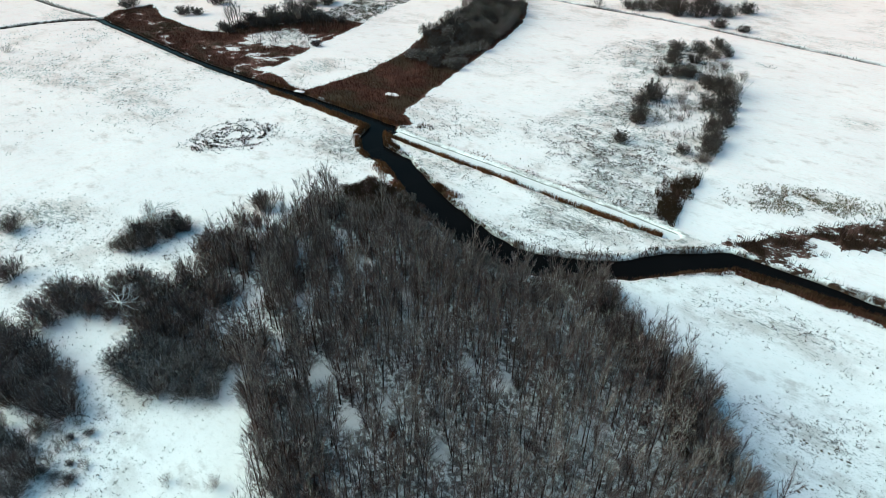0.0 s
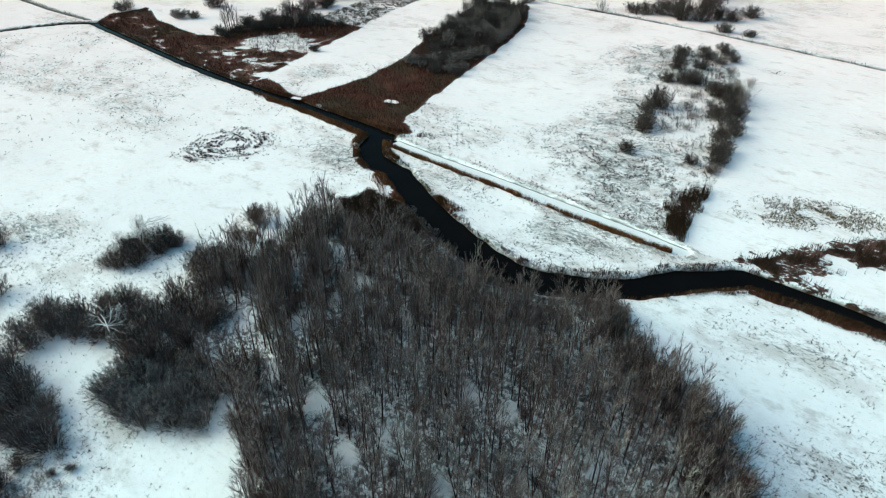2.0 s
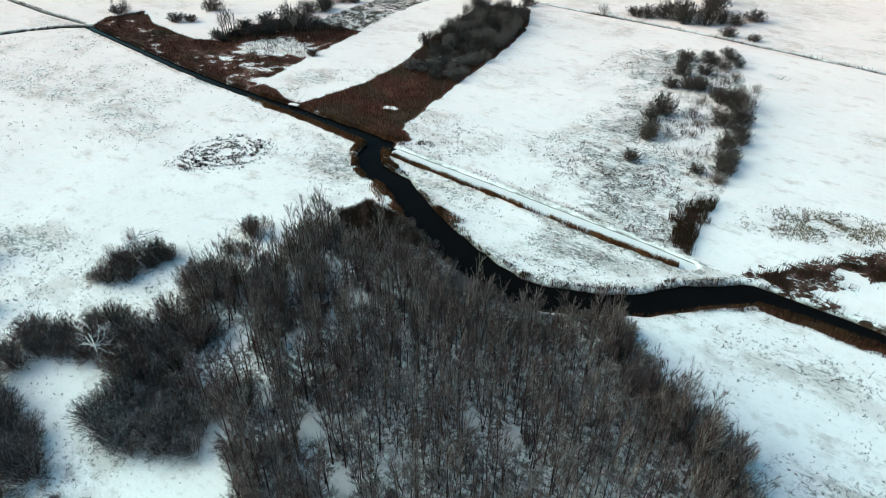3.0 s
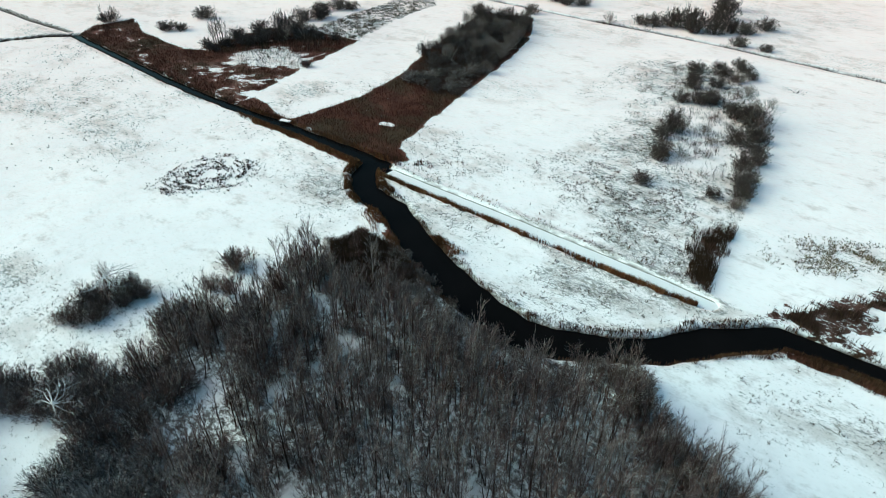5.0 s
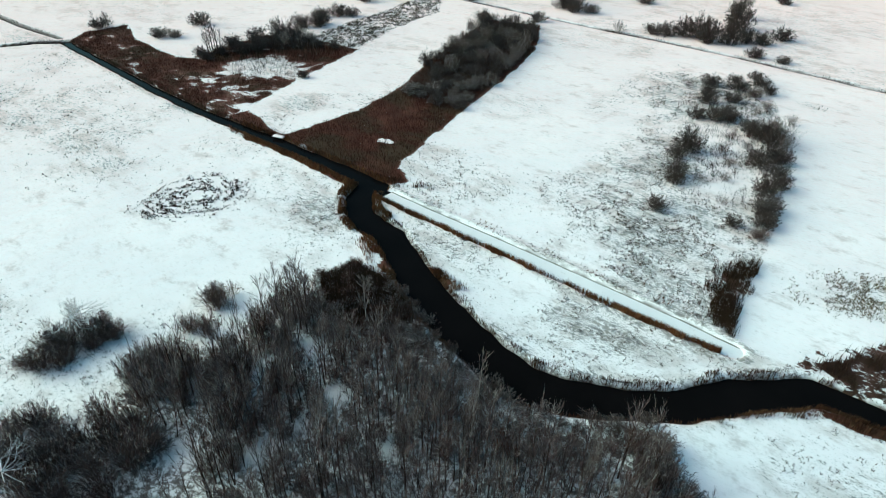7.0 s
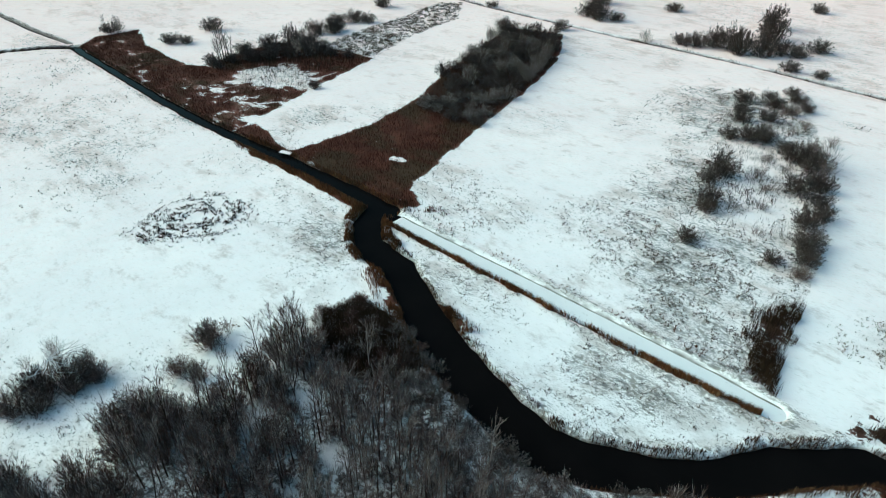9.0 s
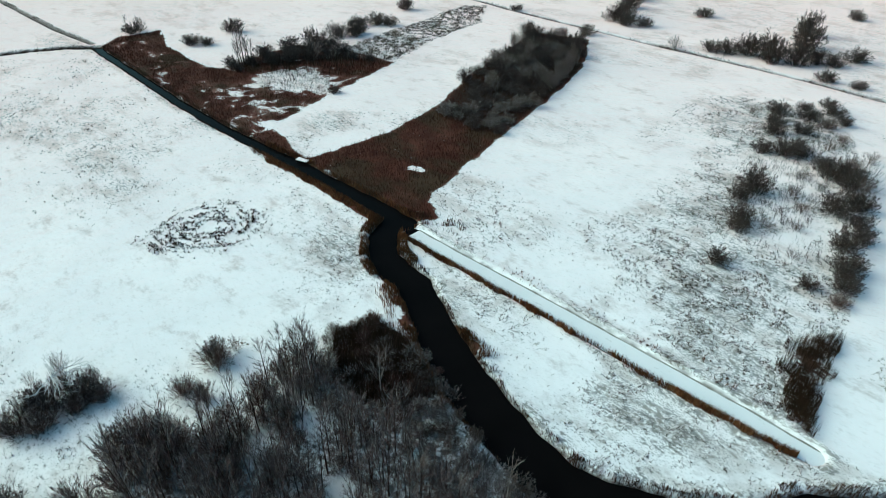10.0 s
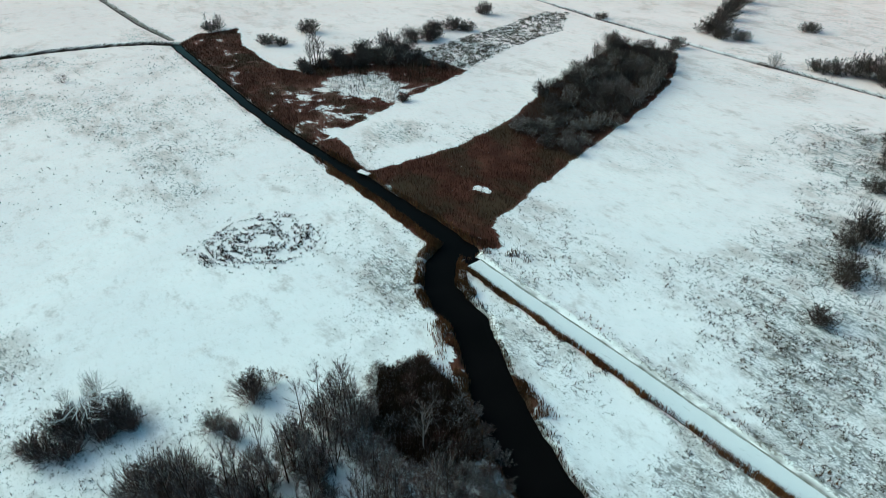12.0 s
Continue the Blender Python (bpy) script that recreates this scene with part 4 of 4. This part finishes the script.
    # beyond the field ditch and by the western marsh
    for x, y, r, h, k in ((-136.4, 285, 3.4, 3.0, "dark"), (-112, 243, 3.0, 3.6, "dark"), (-107, 245, 3.0, 4.4, "dark"), (-103, 249, 3.4, 6.0, "dark"),
                          (-98, 250, 3.6, 7.5, "dark"), (-93, 246, 3.6, 7.0, "dark"), (-87.7, 250, 3.6, 7.5, "dark"), (-98, 287, 3.6, 7.5, "dark"),
                          (-92, 272, 4.0, 7.5, "dark"), (-84, 257, 3.6, 4.8, "dark"), (-78.7, 257, 3.0, 4.0, "dark"), (-75.6, 268, 3.2, 4.2, "dark"),
                          (-75.7, 241, 2.6, 3.2, "dark"), (-66.9, 241, 2.2, 2.2, "dark"), (-123, 237.5, 2.8, 3.6, "pale"), (-152.7, 228, 3.0, 3.2, "dark"),
                          (-150, 251, 3.6, 4.6, "dark"), (-156, 253, 3.6, 4.8, "dark"), (-158, 262, 3.8, 5.4, "dark"), (-164, 275, 3.8, 5.6, "dark"),
                          (-170, 290, 4.0, 5.6, "dark"), (-176, 305, 4.2, 5.8, "dark"), (-182, 320, 4.2, 5.8, "dark"), (-145, 254, 2.8, 3.0, "dark"),
                          (-192.8, 237, 2.6, 2.0, "dark"), (-169, 213.5, 2.8, 3.4, "pale"), (-92.6, 326, 3.0, 3.4, "dark"),
                          (-261, 109.5, 3.2, 3.2, "dark"), (-263, 113, 2.4, 4.0, "open"), (-235.2, 118.8, 3.4, 3.0, "dark"), (-231, 122, 2.6, 2.4, "dark"),
                          (-239.6, 136, 3.4, 4.2, "dark"), (-204.3, 147.7, 4.2, 5.4, "dark"), (-200, 151, 3.4, 4.0, "dark"), (-209, 140, 3.2, 3.6, "dark"),
                          (-208.3, 131, 2.8, 3.2, "dark"), (-210, 160.6, 3.4, 4.2, "dark"), (-207, 165, 3.4, 4.6, "dark"), (-208.2, 169, 2.8, 3.6, "dark"),
                          (-213.8, 180.6, 3.4, 4.2, "dark"), (-209, 184, 2.8, 3.4, "dark"), (-223.5, 204, 3.4, 4.2, "dark"), (-216, 175, 2.8, 3.2, "dark"),
                          (-206, 118, 2.4, 2.6, "dark"), (-200, 128, 2.6, 2.8, "dark"), (-197, 133, 2.6, 2.8, "dark"), (-195, 139, 2.8, 3.0, "dark"), (-192, 144, 2.8, 3.0, "dark"),
                          (-197, 147, 3.0, 3.6, "dark"), (-193, 150, 2.8, 3.0, "dark"), (-204.5, 129, 2.6, 3.0, "dark"), (-201, 116.5, 2.4, 2.4, "dark"), (-187, 149, 2.4, 2.4, "dark"), (-182, 152, 2.2, 2.0, "dark"), (-203, 123, 2.6, 3.0, "dark"), (-202, 137, 3.0, 3.2, "dark"), (-166, 127.5, 1.6, 1.8, "dark"), (-199, 134, 3.0, 3.8, "dark"), (-197.5, 141, 3.0, 4.2, "dark"), (-199, 128.5, 2.6, 3.4, "dark")):
        shrub(x, y, r * (1.35 if y > 240 else 1.2), h * 1.05, "far" if k == "dark" else k, "distant bushes")
    for x, y, s in ((-205.5, 121, 1.0), (-207.5, 123.5, 0.95), (-203.5, 122.5, 0.85), (-206.5, 122.2, 1.05), (-204.6, 123.4, 0.9), (-206.2, 120.4, 0.85), (-260, 111, 0.7), (-262.5, 108, 0.6), (-192, 140, 0.7), (-195, 145, 0.75),
                    (-188, 137, 0.7), (-199, 142, 0.8), (-185, 141, 0.7)):
        plant("alder_tree", ALDER_M[rng.randint(len(ALDER_M))], x, y, s * 1.4, s, "bare slender tree at the edge of a marsh", "tree", "trees of the far marsh")


build_bushes()


# ---- reeds and grass ----
def blades(points, lo, hi, width, lean=0.25):
    """One narrow standing leaf a point: a bent strip of three triangles."""
    x, y, z = points
    n = len(x)
    a = rng.uniform(0, 2 * math.pi, n)
    h = rng.uniform(lo, hi, n)
    b = rng.uniform(0, 2 * math.pi, n)
    k = rng.uniform(0.3, 1.0, n) * lean * h
    sx, sy = np.cos(a) * width, np.sin(a) * width
    mx, my = np.cos(b) * k * 0.35, np.sin(b) * k * 0.35
    v = np.stack([np.stack([x - sx, y - sy, z], 1), np.stack([x + sx, y + sy, z], 1),
                  np.stack([x + mx - sx * 0.7, y + my - sy * 0.7, z + h * 0.6], 1), np.stack([x + mx + sx * 0.7, y + my + sy * 0.7, z + h * 0.6], 1),
                  np.stack([x + np.cos(b) * k, y + np.sin(b) * k, z + h], 1)], 1).reshape(-1, 3)
    i = np.arange(n) * 5
    f = np.stack([np.stack([i, i + 1, i + 3], 1), np.stack([i, i + 3, i + 2], 1), np.stack([i + 2, i + 3, i + 4], 1)], 1).reshape(-1, 3)
    return v, f


def stuff(name, v, f, mat, label, category):
    return tagged(new(name, mesh_of(name, v, f, [mat])), label, category, kind="stuff")


def random_points(lo, hi, count, keep):
    """Random points in a rectangle, kept by a chance that depends on the plan."""
    x, y = rng.uniform(lo[0], hi[0], count), rng.uniform(lo[1], hi[1], count)
    p = plan(x, y)
    m = rng.rand(count) < keep(x, y, p)
    return x[m], y[m], p["z"][m] - 0.03


def along(path, count, near, far):
    """Random points beside a channel, from near to far metres off its edge, with their distance."""
    a = np.array(path, float)
    lengths = np.hypot(np.diff(a[:, 0]), np.diff(a[:, 1]))
    s = rng.uniform(0, lengths.sum(), count)
    k = np.minimum(np.searchsorted(np.cumsum(lengths), s), len(lengths) - 1)
    t = (s - (np.cumsum(lengths) - lengths)[k]) / lengths[k]
    c = a[k] + (a[k + 1] - a[k]) * t[:, None]
    d = (a[k + 1] - a[k])[:, :2] / lengths[k][:, None]
    side, off = rng.choice((-1.0, 1.0), count), rng.uniform(near - 0.3, far + 0.3, count)
    x, y = c[:, 0] - d[:, 1] * side * (c[:, 2] + off), c[:, 1] + d[:, 0] * side * (c[:, 2] + off)
    edge = plan(x, y)
    gap = off_path(x, y, path) + edge_wobble(x, y) * 0.45
    m = (gap > near) & (gap < far) & (edge["river"] > -0.15)
    return x[m], y[m], edge["z"][m] - 0.03, gap[m]


def area_chance(area):
    return lambda x, y, p: (off_area(x, y, area) + edge_wobble(x, y) * 1.2 < 0) * smooth(p["reed"], 0.3, 0.8) * (p["river"] > 0.1) * (0.45 + 0.55 * smooth(F3(x, y, 5.0), 0.3, 0.6))


def build_reeds():
    stuff("reed_bed", *blades(random_points((-172, 97), (-97, 225), 130000, area_chance(REED_A)), 0.45, 1.0, 0.026), M_REED, "red-brown dry reeds beside the canal", "reeds")
    stuff("reed_bed", *blades(random_points((-262, 94), (-136, 158), 95000, area_chance(REED_C)), 0.45, 0.95, 0.034), M_REED, "red-brown dry reeds of the far marsh", "reeds")
    stuff("reed_bed", *blades(random_points((-24, 99), (15, 146), 46000, lambda x, y, p: smooth(p["reed"], 0.25, 0.7) * (p["river"] > 0.05) * (0.15 + 0.85 * smooth(F3(x, y, 1.5, 2), 0.3, 0.6))), 0.5, 1.5, 0.034), M_SEDGE, "dark dry sedge on the river bank", "reeds")
    stuff("reed_bed", *blades(random_points((-88, 62), (-66, 78), 52000, area_chance(REED_D)), 0.8, 1.8, 0.045), M_SEDGE, "dark brown reeds at the edge of the wood", "reeds")
    stuff("reed_bed", *blades(random_points((-41, 100), (-30, 125), 16000, lambda x, y, p: (off_area(x, y, PATCH_R) + edge_wobble(x, y) * 2 < 0.3) * (0.25 + 0.75 * smooth(F3(x, y, 2.0), 0.35, 0.6))), 0.9, 2.1, 0.026), M_SEDGE, "dark thicket of dry stalks in the field corner", "reeds")
    stuff("reed_bed", *blades(random_points((-196, 110), (-164, 138), 9000, lambda x, y, p: (off_area(x, y, HOLE_C) < 1.5) * (0.06 + smooth(F3(x, y, 2.0), 0.44, 0.64) * 0.7)), 0.5, 1.3, 0.03), M_STALK, "dark stalks standing in a snowy gap of the marsh", "reeds")
    stuff("saplings", *blades(random_points((-200, 122), (-176, 150), 1500, lambda x, y, p: smooth(np.abs(off_area(x, y, ((-192.5, 122), (-187, 135), (-181, 137), (-178, 134), (-184, 146), (-196, 138)))), 5.0, 0.0) * smooth(y - x * 0.3, 176, 182)), 1.6, 4.2, 0.035, 0.12), M_STALK, "thin bare saplings behind a snowy gap of the marsh", "saplings")
    # fringes along the water
    def keep(pts, m):
        return tuple(q[m] for q in pts)
    x, y, z, d = along(RIVER, 32000, -0.1, 1.3)
    rim = keep((x, y, z), (rng.rand(len(x)) < 0.22 + 0.9 * smooth(F3(x, y, 2.2), 0.42, 0.58)) & (d < 0.45 + 1.1 * smooth(F1(x, y, 4.0), 0.4, 0.8)))
    stuff("bank_reeds", *blades(rim, 0.35, 1.0, 0.036), M_BANK, "brown reeds fringing the river", "reeds")
    x, y, z, d = along([c for c in CANAL if c[0] >= -150] + RIVER[:4], 26000, -0.2, 2.4)
    rim = keep((x, y, z), ((y < 97.0) | (d < 0.6)) & (rng.rand(len(x)) < 0.25 + 0.75 * smooth(F3(x, y, 4.0), 0.3, 0.55)) & (d < 1.1 + 1.6 * F1(x, y, 5.0)))
    stuff("bank_reeds", *blades(rim, 0.4, 1.2, 0.036), M_RUST, "rust-coloured reeds along the canal bank", "reeds")
    tip = random_points((-90, 72), (-66, 84), 24000, lambda x, y, p: (p["river"] > 0.0) * (p["river"] < 3.6) * (p["wood"] < 0.3) * smooth(F3(x, y, 2.0), 0.40, 0.60) * (0.25 + 0.75 * smooth(p["river"], 3.0, 0.5)))
    stuff("bank_reeds", *blades(tip, 0.4, 1.3, 0.036), M_RUST, "rust-brown reeds between the wood and the river", "reeds")
    def old_stalks(x, y, p):
        return smooth(off_area(x, y, STRIP_R), -1.0, -6.0) * smooth(F2(x, y, 9.0, 3), 0.34, 0.58) * (0.10 + 0.90 * smooth(F3(x, y, 1.6), 0.40, 0.62)) * smooth(y, 134, 150)
    stuff("dead_stalks", *blades(random_points((-84, 117), (-33, 223), 60000, old_stalks), 0.4, 1.5, 0.026), M_STALK, "thin dark dead stalks between the bushes of the field", "grass")
    south = random_points((-26, 88), (16, 102), 26000, lambda x, y, p: (p["river"] > -0.05) * (p["river"] < 1.2 + 1.9 * smooth(x, -24, -8)) * (y < 99.5) * (0.3 + 0.7 * smooth(F3(x, y, 2.4), 0.34, 0.58)))
    stuff("bank_reeds", *blades(south, 0.4, 1.1, 0.036), M_BANK, "brown reeds lining the river beside a snowy field", "reeds")
    corner = random_points((-108, 98), (-88, 108), 9000, lambda x, y, p: blob(x, y, -98.5, 101.5, 6.0, 2.2, 20) * smooth(F3(x, y, 1.6), 0.38, 0.6) * (p["near"] > 0.2))
    stuff("bank_reeds", *blades(corner, 0.4, 1.1, 0.034), M_BANK, "brown reeds at the corner of the ditch", "reeds")
    x, y, z, d = along([c for c in CANAL if c[0] <= -138], 9000, -0.1, 0.6)
    stuff("bank_reeds", *blades((x, y, z), 0.3, 0.8, 0.05), M_SEDGE, "dark reeds along the far canal", "reeds")
    def ditch_row(x, y, p):
        mid = np.interp(x, [c[0] for c in FROZEN], [c[1] - c[2] for c in FROZEN])
        d = y - mid
        return (d > -0.9 * smooth(F1(x, y, 3.5), 0.25, 0.6) - 0.15) * (d < 0.35) * (0.22 + 0.78 * smooth(F3(x, y, 2.4, 2), 0.34, 0.56)) * (x > -98.5) * (x < -30.5)
    stuff("ditch_reeds", *blades(random_points((-99, 92), (-30, 98), 70000, ditch_row), 0.6, 1.5, 0.036), M_RUST, "dry brown reeds in a row along the frozen ditch", "reeds")
    parts = [along(FIELD_DITCH, 9000, -0.5, 0.6), along(WEST_DITCH, 5000, -0.2, 0.8), along(LANE_DITCH, 4000, -0.3, 0.6)]
    x, y, z, d = (np.concatenate(q) for q in zip(*parts))
    stuff("ditch_reeds", *blades(keep((x, y, z), rng.rand(len(x)) < smooth(F3(x, y, 6.0), 0.28, 0.60)), 0.3, 0.85, 0.05), M_SEDGE, "dark dry grass along distant field ditches", "reeds")


def tussocks(lo, hi, count, keep, name, mat, label, size):
    """Low dead grass tussocks, a few bent blades each."""
    x, y, z = random_points(lo, hi, count, keep)
    k = 4
    s = np.repeat(rng.uniform(0.5, 1.3, len(x)) * size, k)
    X, Y, Z = (np.repeat(c, k) for c in (x, y, z))
    pts = (X + rng.normal(0, 0.11, len(X)) * s / size, Y + rng.normal(0, 0.13, len(X)) * s / size, Z)
    stuff(name, *blades(pts, 0.16 * size, 0.42 * size, 0.034 * size ** 2, 1.0), mat, label, "grass")


def clear(p):
    return (p["near"] > 0.4) * (p["reed"] < 0.5) * (p["wood"] < 0.6)


def build_undergrowth():
    """Thin saplings and dead stalks between the trunks."""
    def chance(x, y, p):
        inside = (off_area(x, y, WOOD) < 0) * (off_path(x, y, GLADE) > 0.5) * (p["river"] > 0.8) * smooth(p["wood"], 0.3, 0.9)
        near = blob(x, y, -52, 62, 26, 10, 0)
        return inside * np.clip(smooth(F3(x, y, 4.5, 2), 0.34, 0.62) + 0.6 * near, 0, 1)
    pts = random_points((-90, 6), (8, 80), 34000, chance)
    stuff("undergrowth", *blades(pts, 0.8, 3.6, 0.018, 0.22), M_STALK, "thin dark saplings and dead stalks under the trees", "undergrowth")


def build_grass():
    base = lambda x, y, p: clear(p) * np.clip(smooth(p["tuft"], 0.34, 1.0) * smooth(F3(x, y, 1.8), 0.40, 0.62), 0, 1)
    tussocks((-150, -2), (14, 130), 70000, base, "grass_tussocks", M_GRASS, "dead grass tussocks poking through the snow", 1.0)
    rough_field = lambda x, y, p: clear(p) * smooth(p["tuft"], 0.5, 0.95) * smooth(F3(x, y, 1.8), 0.40, 0.60)
    tussocks((-95, 100), (-28, 226), 24000, rough_field, "grass_tussocks", M_GRASS, "dead grass tussocks in the bushy field", 1.05)
    def in_ring(x, y, p):
        ring, arcs = ring_of(x, y)
        return arcs * smooth(ring + 3 * (F3(x, y, 5.0) - 0.5), 11.0, 6.5) * smooth(ring, 0.8, 2.2)
    tussocks((-141, 56), (-111, 86), 8500, in_ring, "grass_tussocks", M_SEDGE, "dark tussocks in a broken ring on the meadow", 1.2)
    tussocks((-90, 99), (-32, 108), 1100, lambda x, y, p: clear(p) * smooth(F1(x, y, 2.2), 0.58, 0.70) * 0.7 * smooth(y, 107, 101), "grass_tussocks", M_RUST, "small rust-coloured tussocks beside the ditch", 1.25)
    far = lambda x, y, p: clear(p) * smooth(off_area(x, y, STRIP_B) + edge_wobble(x, y), 1.0, -1.0) * (0.15 + 0.85 * smooth(F3(x, y, 1.5), 0.38, 0.62))
    tussocks((-215, 140), (-150, 240), 44000, far, "grass_tussocks", M_GRASS, "dark dead tussocks on a strip of rough ground", 1.25)
    west = lambda x, y, p: clear(p) * np.clip(smooth(p["tuft"], 0.25, 0.9) * smooth(F3(x, y, 2.2), 0.38, 0.64), 0, 1)
    tussocks((-262, 8), (-150, 92), 5000, west, "grass_tussocks", M_GRASS, "dead grass tussocks on the far meadow", 1.2)
    tussocks((-30, 112), (14, 150), 30000, lambda x, y, p: clear(p) * np.clip(blob(x, y, -15, 127, 15, 6, 30), 0, 1) * smooth(F3(x, y, 4.0), 0.4, 0.6), "grass_tussocks", M_OCHRE, "ochre dead grass in a snowy field", 1.0)


build_reeds()
build_undergrowth()
build_grass()


# ---- small things ----
def box(bm, cx, cy, cz, sx, sy, sz, bevel=0.01):
    m = bmesh.ops.create_cube(bm, size=1.0)
    bmesh.ops.scale(bm, vec=(sx, sy, sz), verts=m["verts"])
    bmesh.ops.translate(bm, vec=(cx, cy, cz), verts=m["verts"])
    if bevel:
        edges = list({e for v in m["verts"] for e in v.link_edges})
        bmesh.ops.bevel(bm, geom=edges, offset=bevel, segments=1, affect="EDGES")


def part(name, bm, mat, parent, label=""):
    me = bpy.data.meshes.new(name)
    bm.to_mesh(me)
    bm.free()
    me.materials.append(mat)
    return child(name, me, parent, label)


def build_jetty():
    """A small plank landing at the canal bank, under snow."""
    base = new("landing_stage")
    base.matrix_world = pose(-136.8, 97.6, 0.0, 0, 0, 20)
    for k in range(4):
        bm = bmesh.new()
        box(bm, 0, (k - 1.5) * 0.34, 0.12, 3.0, 0.32, 0.06)
        part("plank", bm, M_DEAD, base)
    for sx in (-1.3, 1.3):
        for sy in (-0.55, 0.55):
            bm = bmesh.new()
            bmesh.ops.create_cone(bm, cap_ends=True, segments=8, radius1=0.07, radius2=0.06, depth=1.5)
            bmesh.ops.translate(bm, vec=(sx, sy, -0.4), verts=bm.verts)
            part("post", bm, M_BARK, base)
    bm = bmesh.new()
    box(bm, 0, 0, 0.22, 2.95, 1.3, 0.13, 0.05)
    part("snow_cover", bm, M_SNOW, base, "white snow lying on the planks")
    tagged(base, "small wooden landing stage under snow at the canal", "jetty")


def build_fallen_tree(x, y, top, turned, seed):
    """A pale dead tree lying over a willow bush; top: the height at which its limbs fan out."""
    trunk, crown = Sticks(), Sticks()
    r = np.random.RandomState(seed)

    def limb(p, d, length, radius, depth, to):
        q1 = p + unit(d + r.normal(0, 0.15, 3)) * length * 0.5
        q2 = q1 + unit(d + r.normal(0, 0.25, 3)) * length * 0.5
        to.tube([p, q1, q2], [radius, radius * 0.75, radius * 0.4], 4)
        if depth:
            for k in range(3):
                s = r.uniform(0.35, 1.0)
                limb(p + (q2 - p) * s, d + r.normal(0, 0.65, 3) * (1, 1, 0.35), length * 0.6, radius * 0.5, depth - 1, crown)

    # a fan of bare limbs sunk into the bush
    limb(np.array((0.0, 0, top)), np.array((-0.35, 1.0, 0.02)), 3.2, 0.10, 2, trunk)
    for turn, length in ((118, 2.0), (75, 2.1), (48, 1.9), (20, 1.7), (-12, 1.9), (-48, 1.6), (-85, 1.7), (150, 1.3)):
        a = radians(turn)
        limb(np.array((0.1 * math.cos(a), 0.1 * math.sin(a), top - 0.05)), np.array((math.cos(a), math.sin(a), -0.04)), length * 1.5, 0.08, 2, crown)
    trunk.tube([(-0.5, -0.5, -0.1), (-0.3, -0.3, top * 0.5), (0, 0, top + 0.05)], [0.16, 0.12, 0.08], 6)
    base = new("fallen_tree")
    base.matrix_world = pose(x, y, height(x, y), 0, 0, turned)
    child("trunk", mesh_of("fallen_trunk", *trunk.arrays(), [M_DEAD]), base)
    child("crown", mesh_of("fallen_crown", *crown.arrays(), [M_DEAD]), base)
    tagged(base, "pale broken dead tree leaning over a dark bush", "tree")


def build_tracks():
    """Animal tracks: rows of small holes trodden through the snow to dark grass."""
    r = np.random.RandomState(9)
    v, f = [], []
    for (ax, ay), (bx, by), gap in (((-5.0, 67.8), (-2.0, 66.6), 0.75), ((-0.2, 66.3), (8.6, 66.5), 0.62), ((6.3, 62.2), (3.0, 57.0), 0.8), ((-95.5, 57.5), (-92.0, 59.5), 0.5)):
        n = int(math.hypot(bx - ax, by - ay) / gap)
        for k in range(n):
            x = ax + (bx - ax) * k / n + r.normal(0, 0.13) + 0.25 * math.sin(k * 0.8)
            y = ay + (by - ay) * k / n + r.normal(0, 0.13) + 0.12 * (-1) ** k
            rad, turn, z, b = r.uniform(0.08, 0.19), r.uniform(0, 3.14), height(x, y) + 0.015, len(v)
            v.append((x, y, z + 0.02))
            for s in range(7):
                a = turn + s * 0.8976
                q = rad * r.uniform(0.7, 1.2)
                v.append((x + math.cos(a) * q * 1.4, y + math.sin(a) * q, z - 0.01))
            f += [(b, b + 1 + s, b + 1 + (s + 1) % 7) for s in range(7)]
    stuff("animal_tracks", np.array(v), np.array(f), M_GRASS, "animal tracks trodden through snow to dark grass", "tracks")


build_jetty()
build_fallen_tree(-98.9, 36.6, 5.0, 12, 4)
build_fallen_tree(-80.2, 21.8, 3.6, 70, 7)
build_tracks()
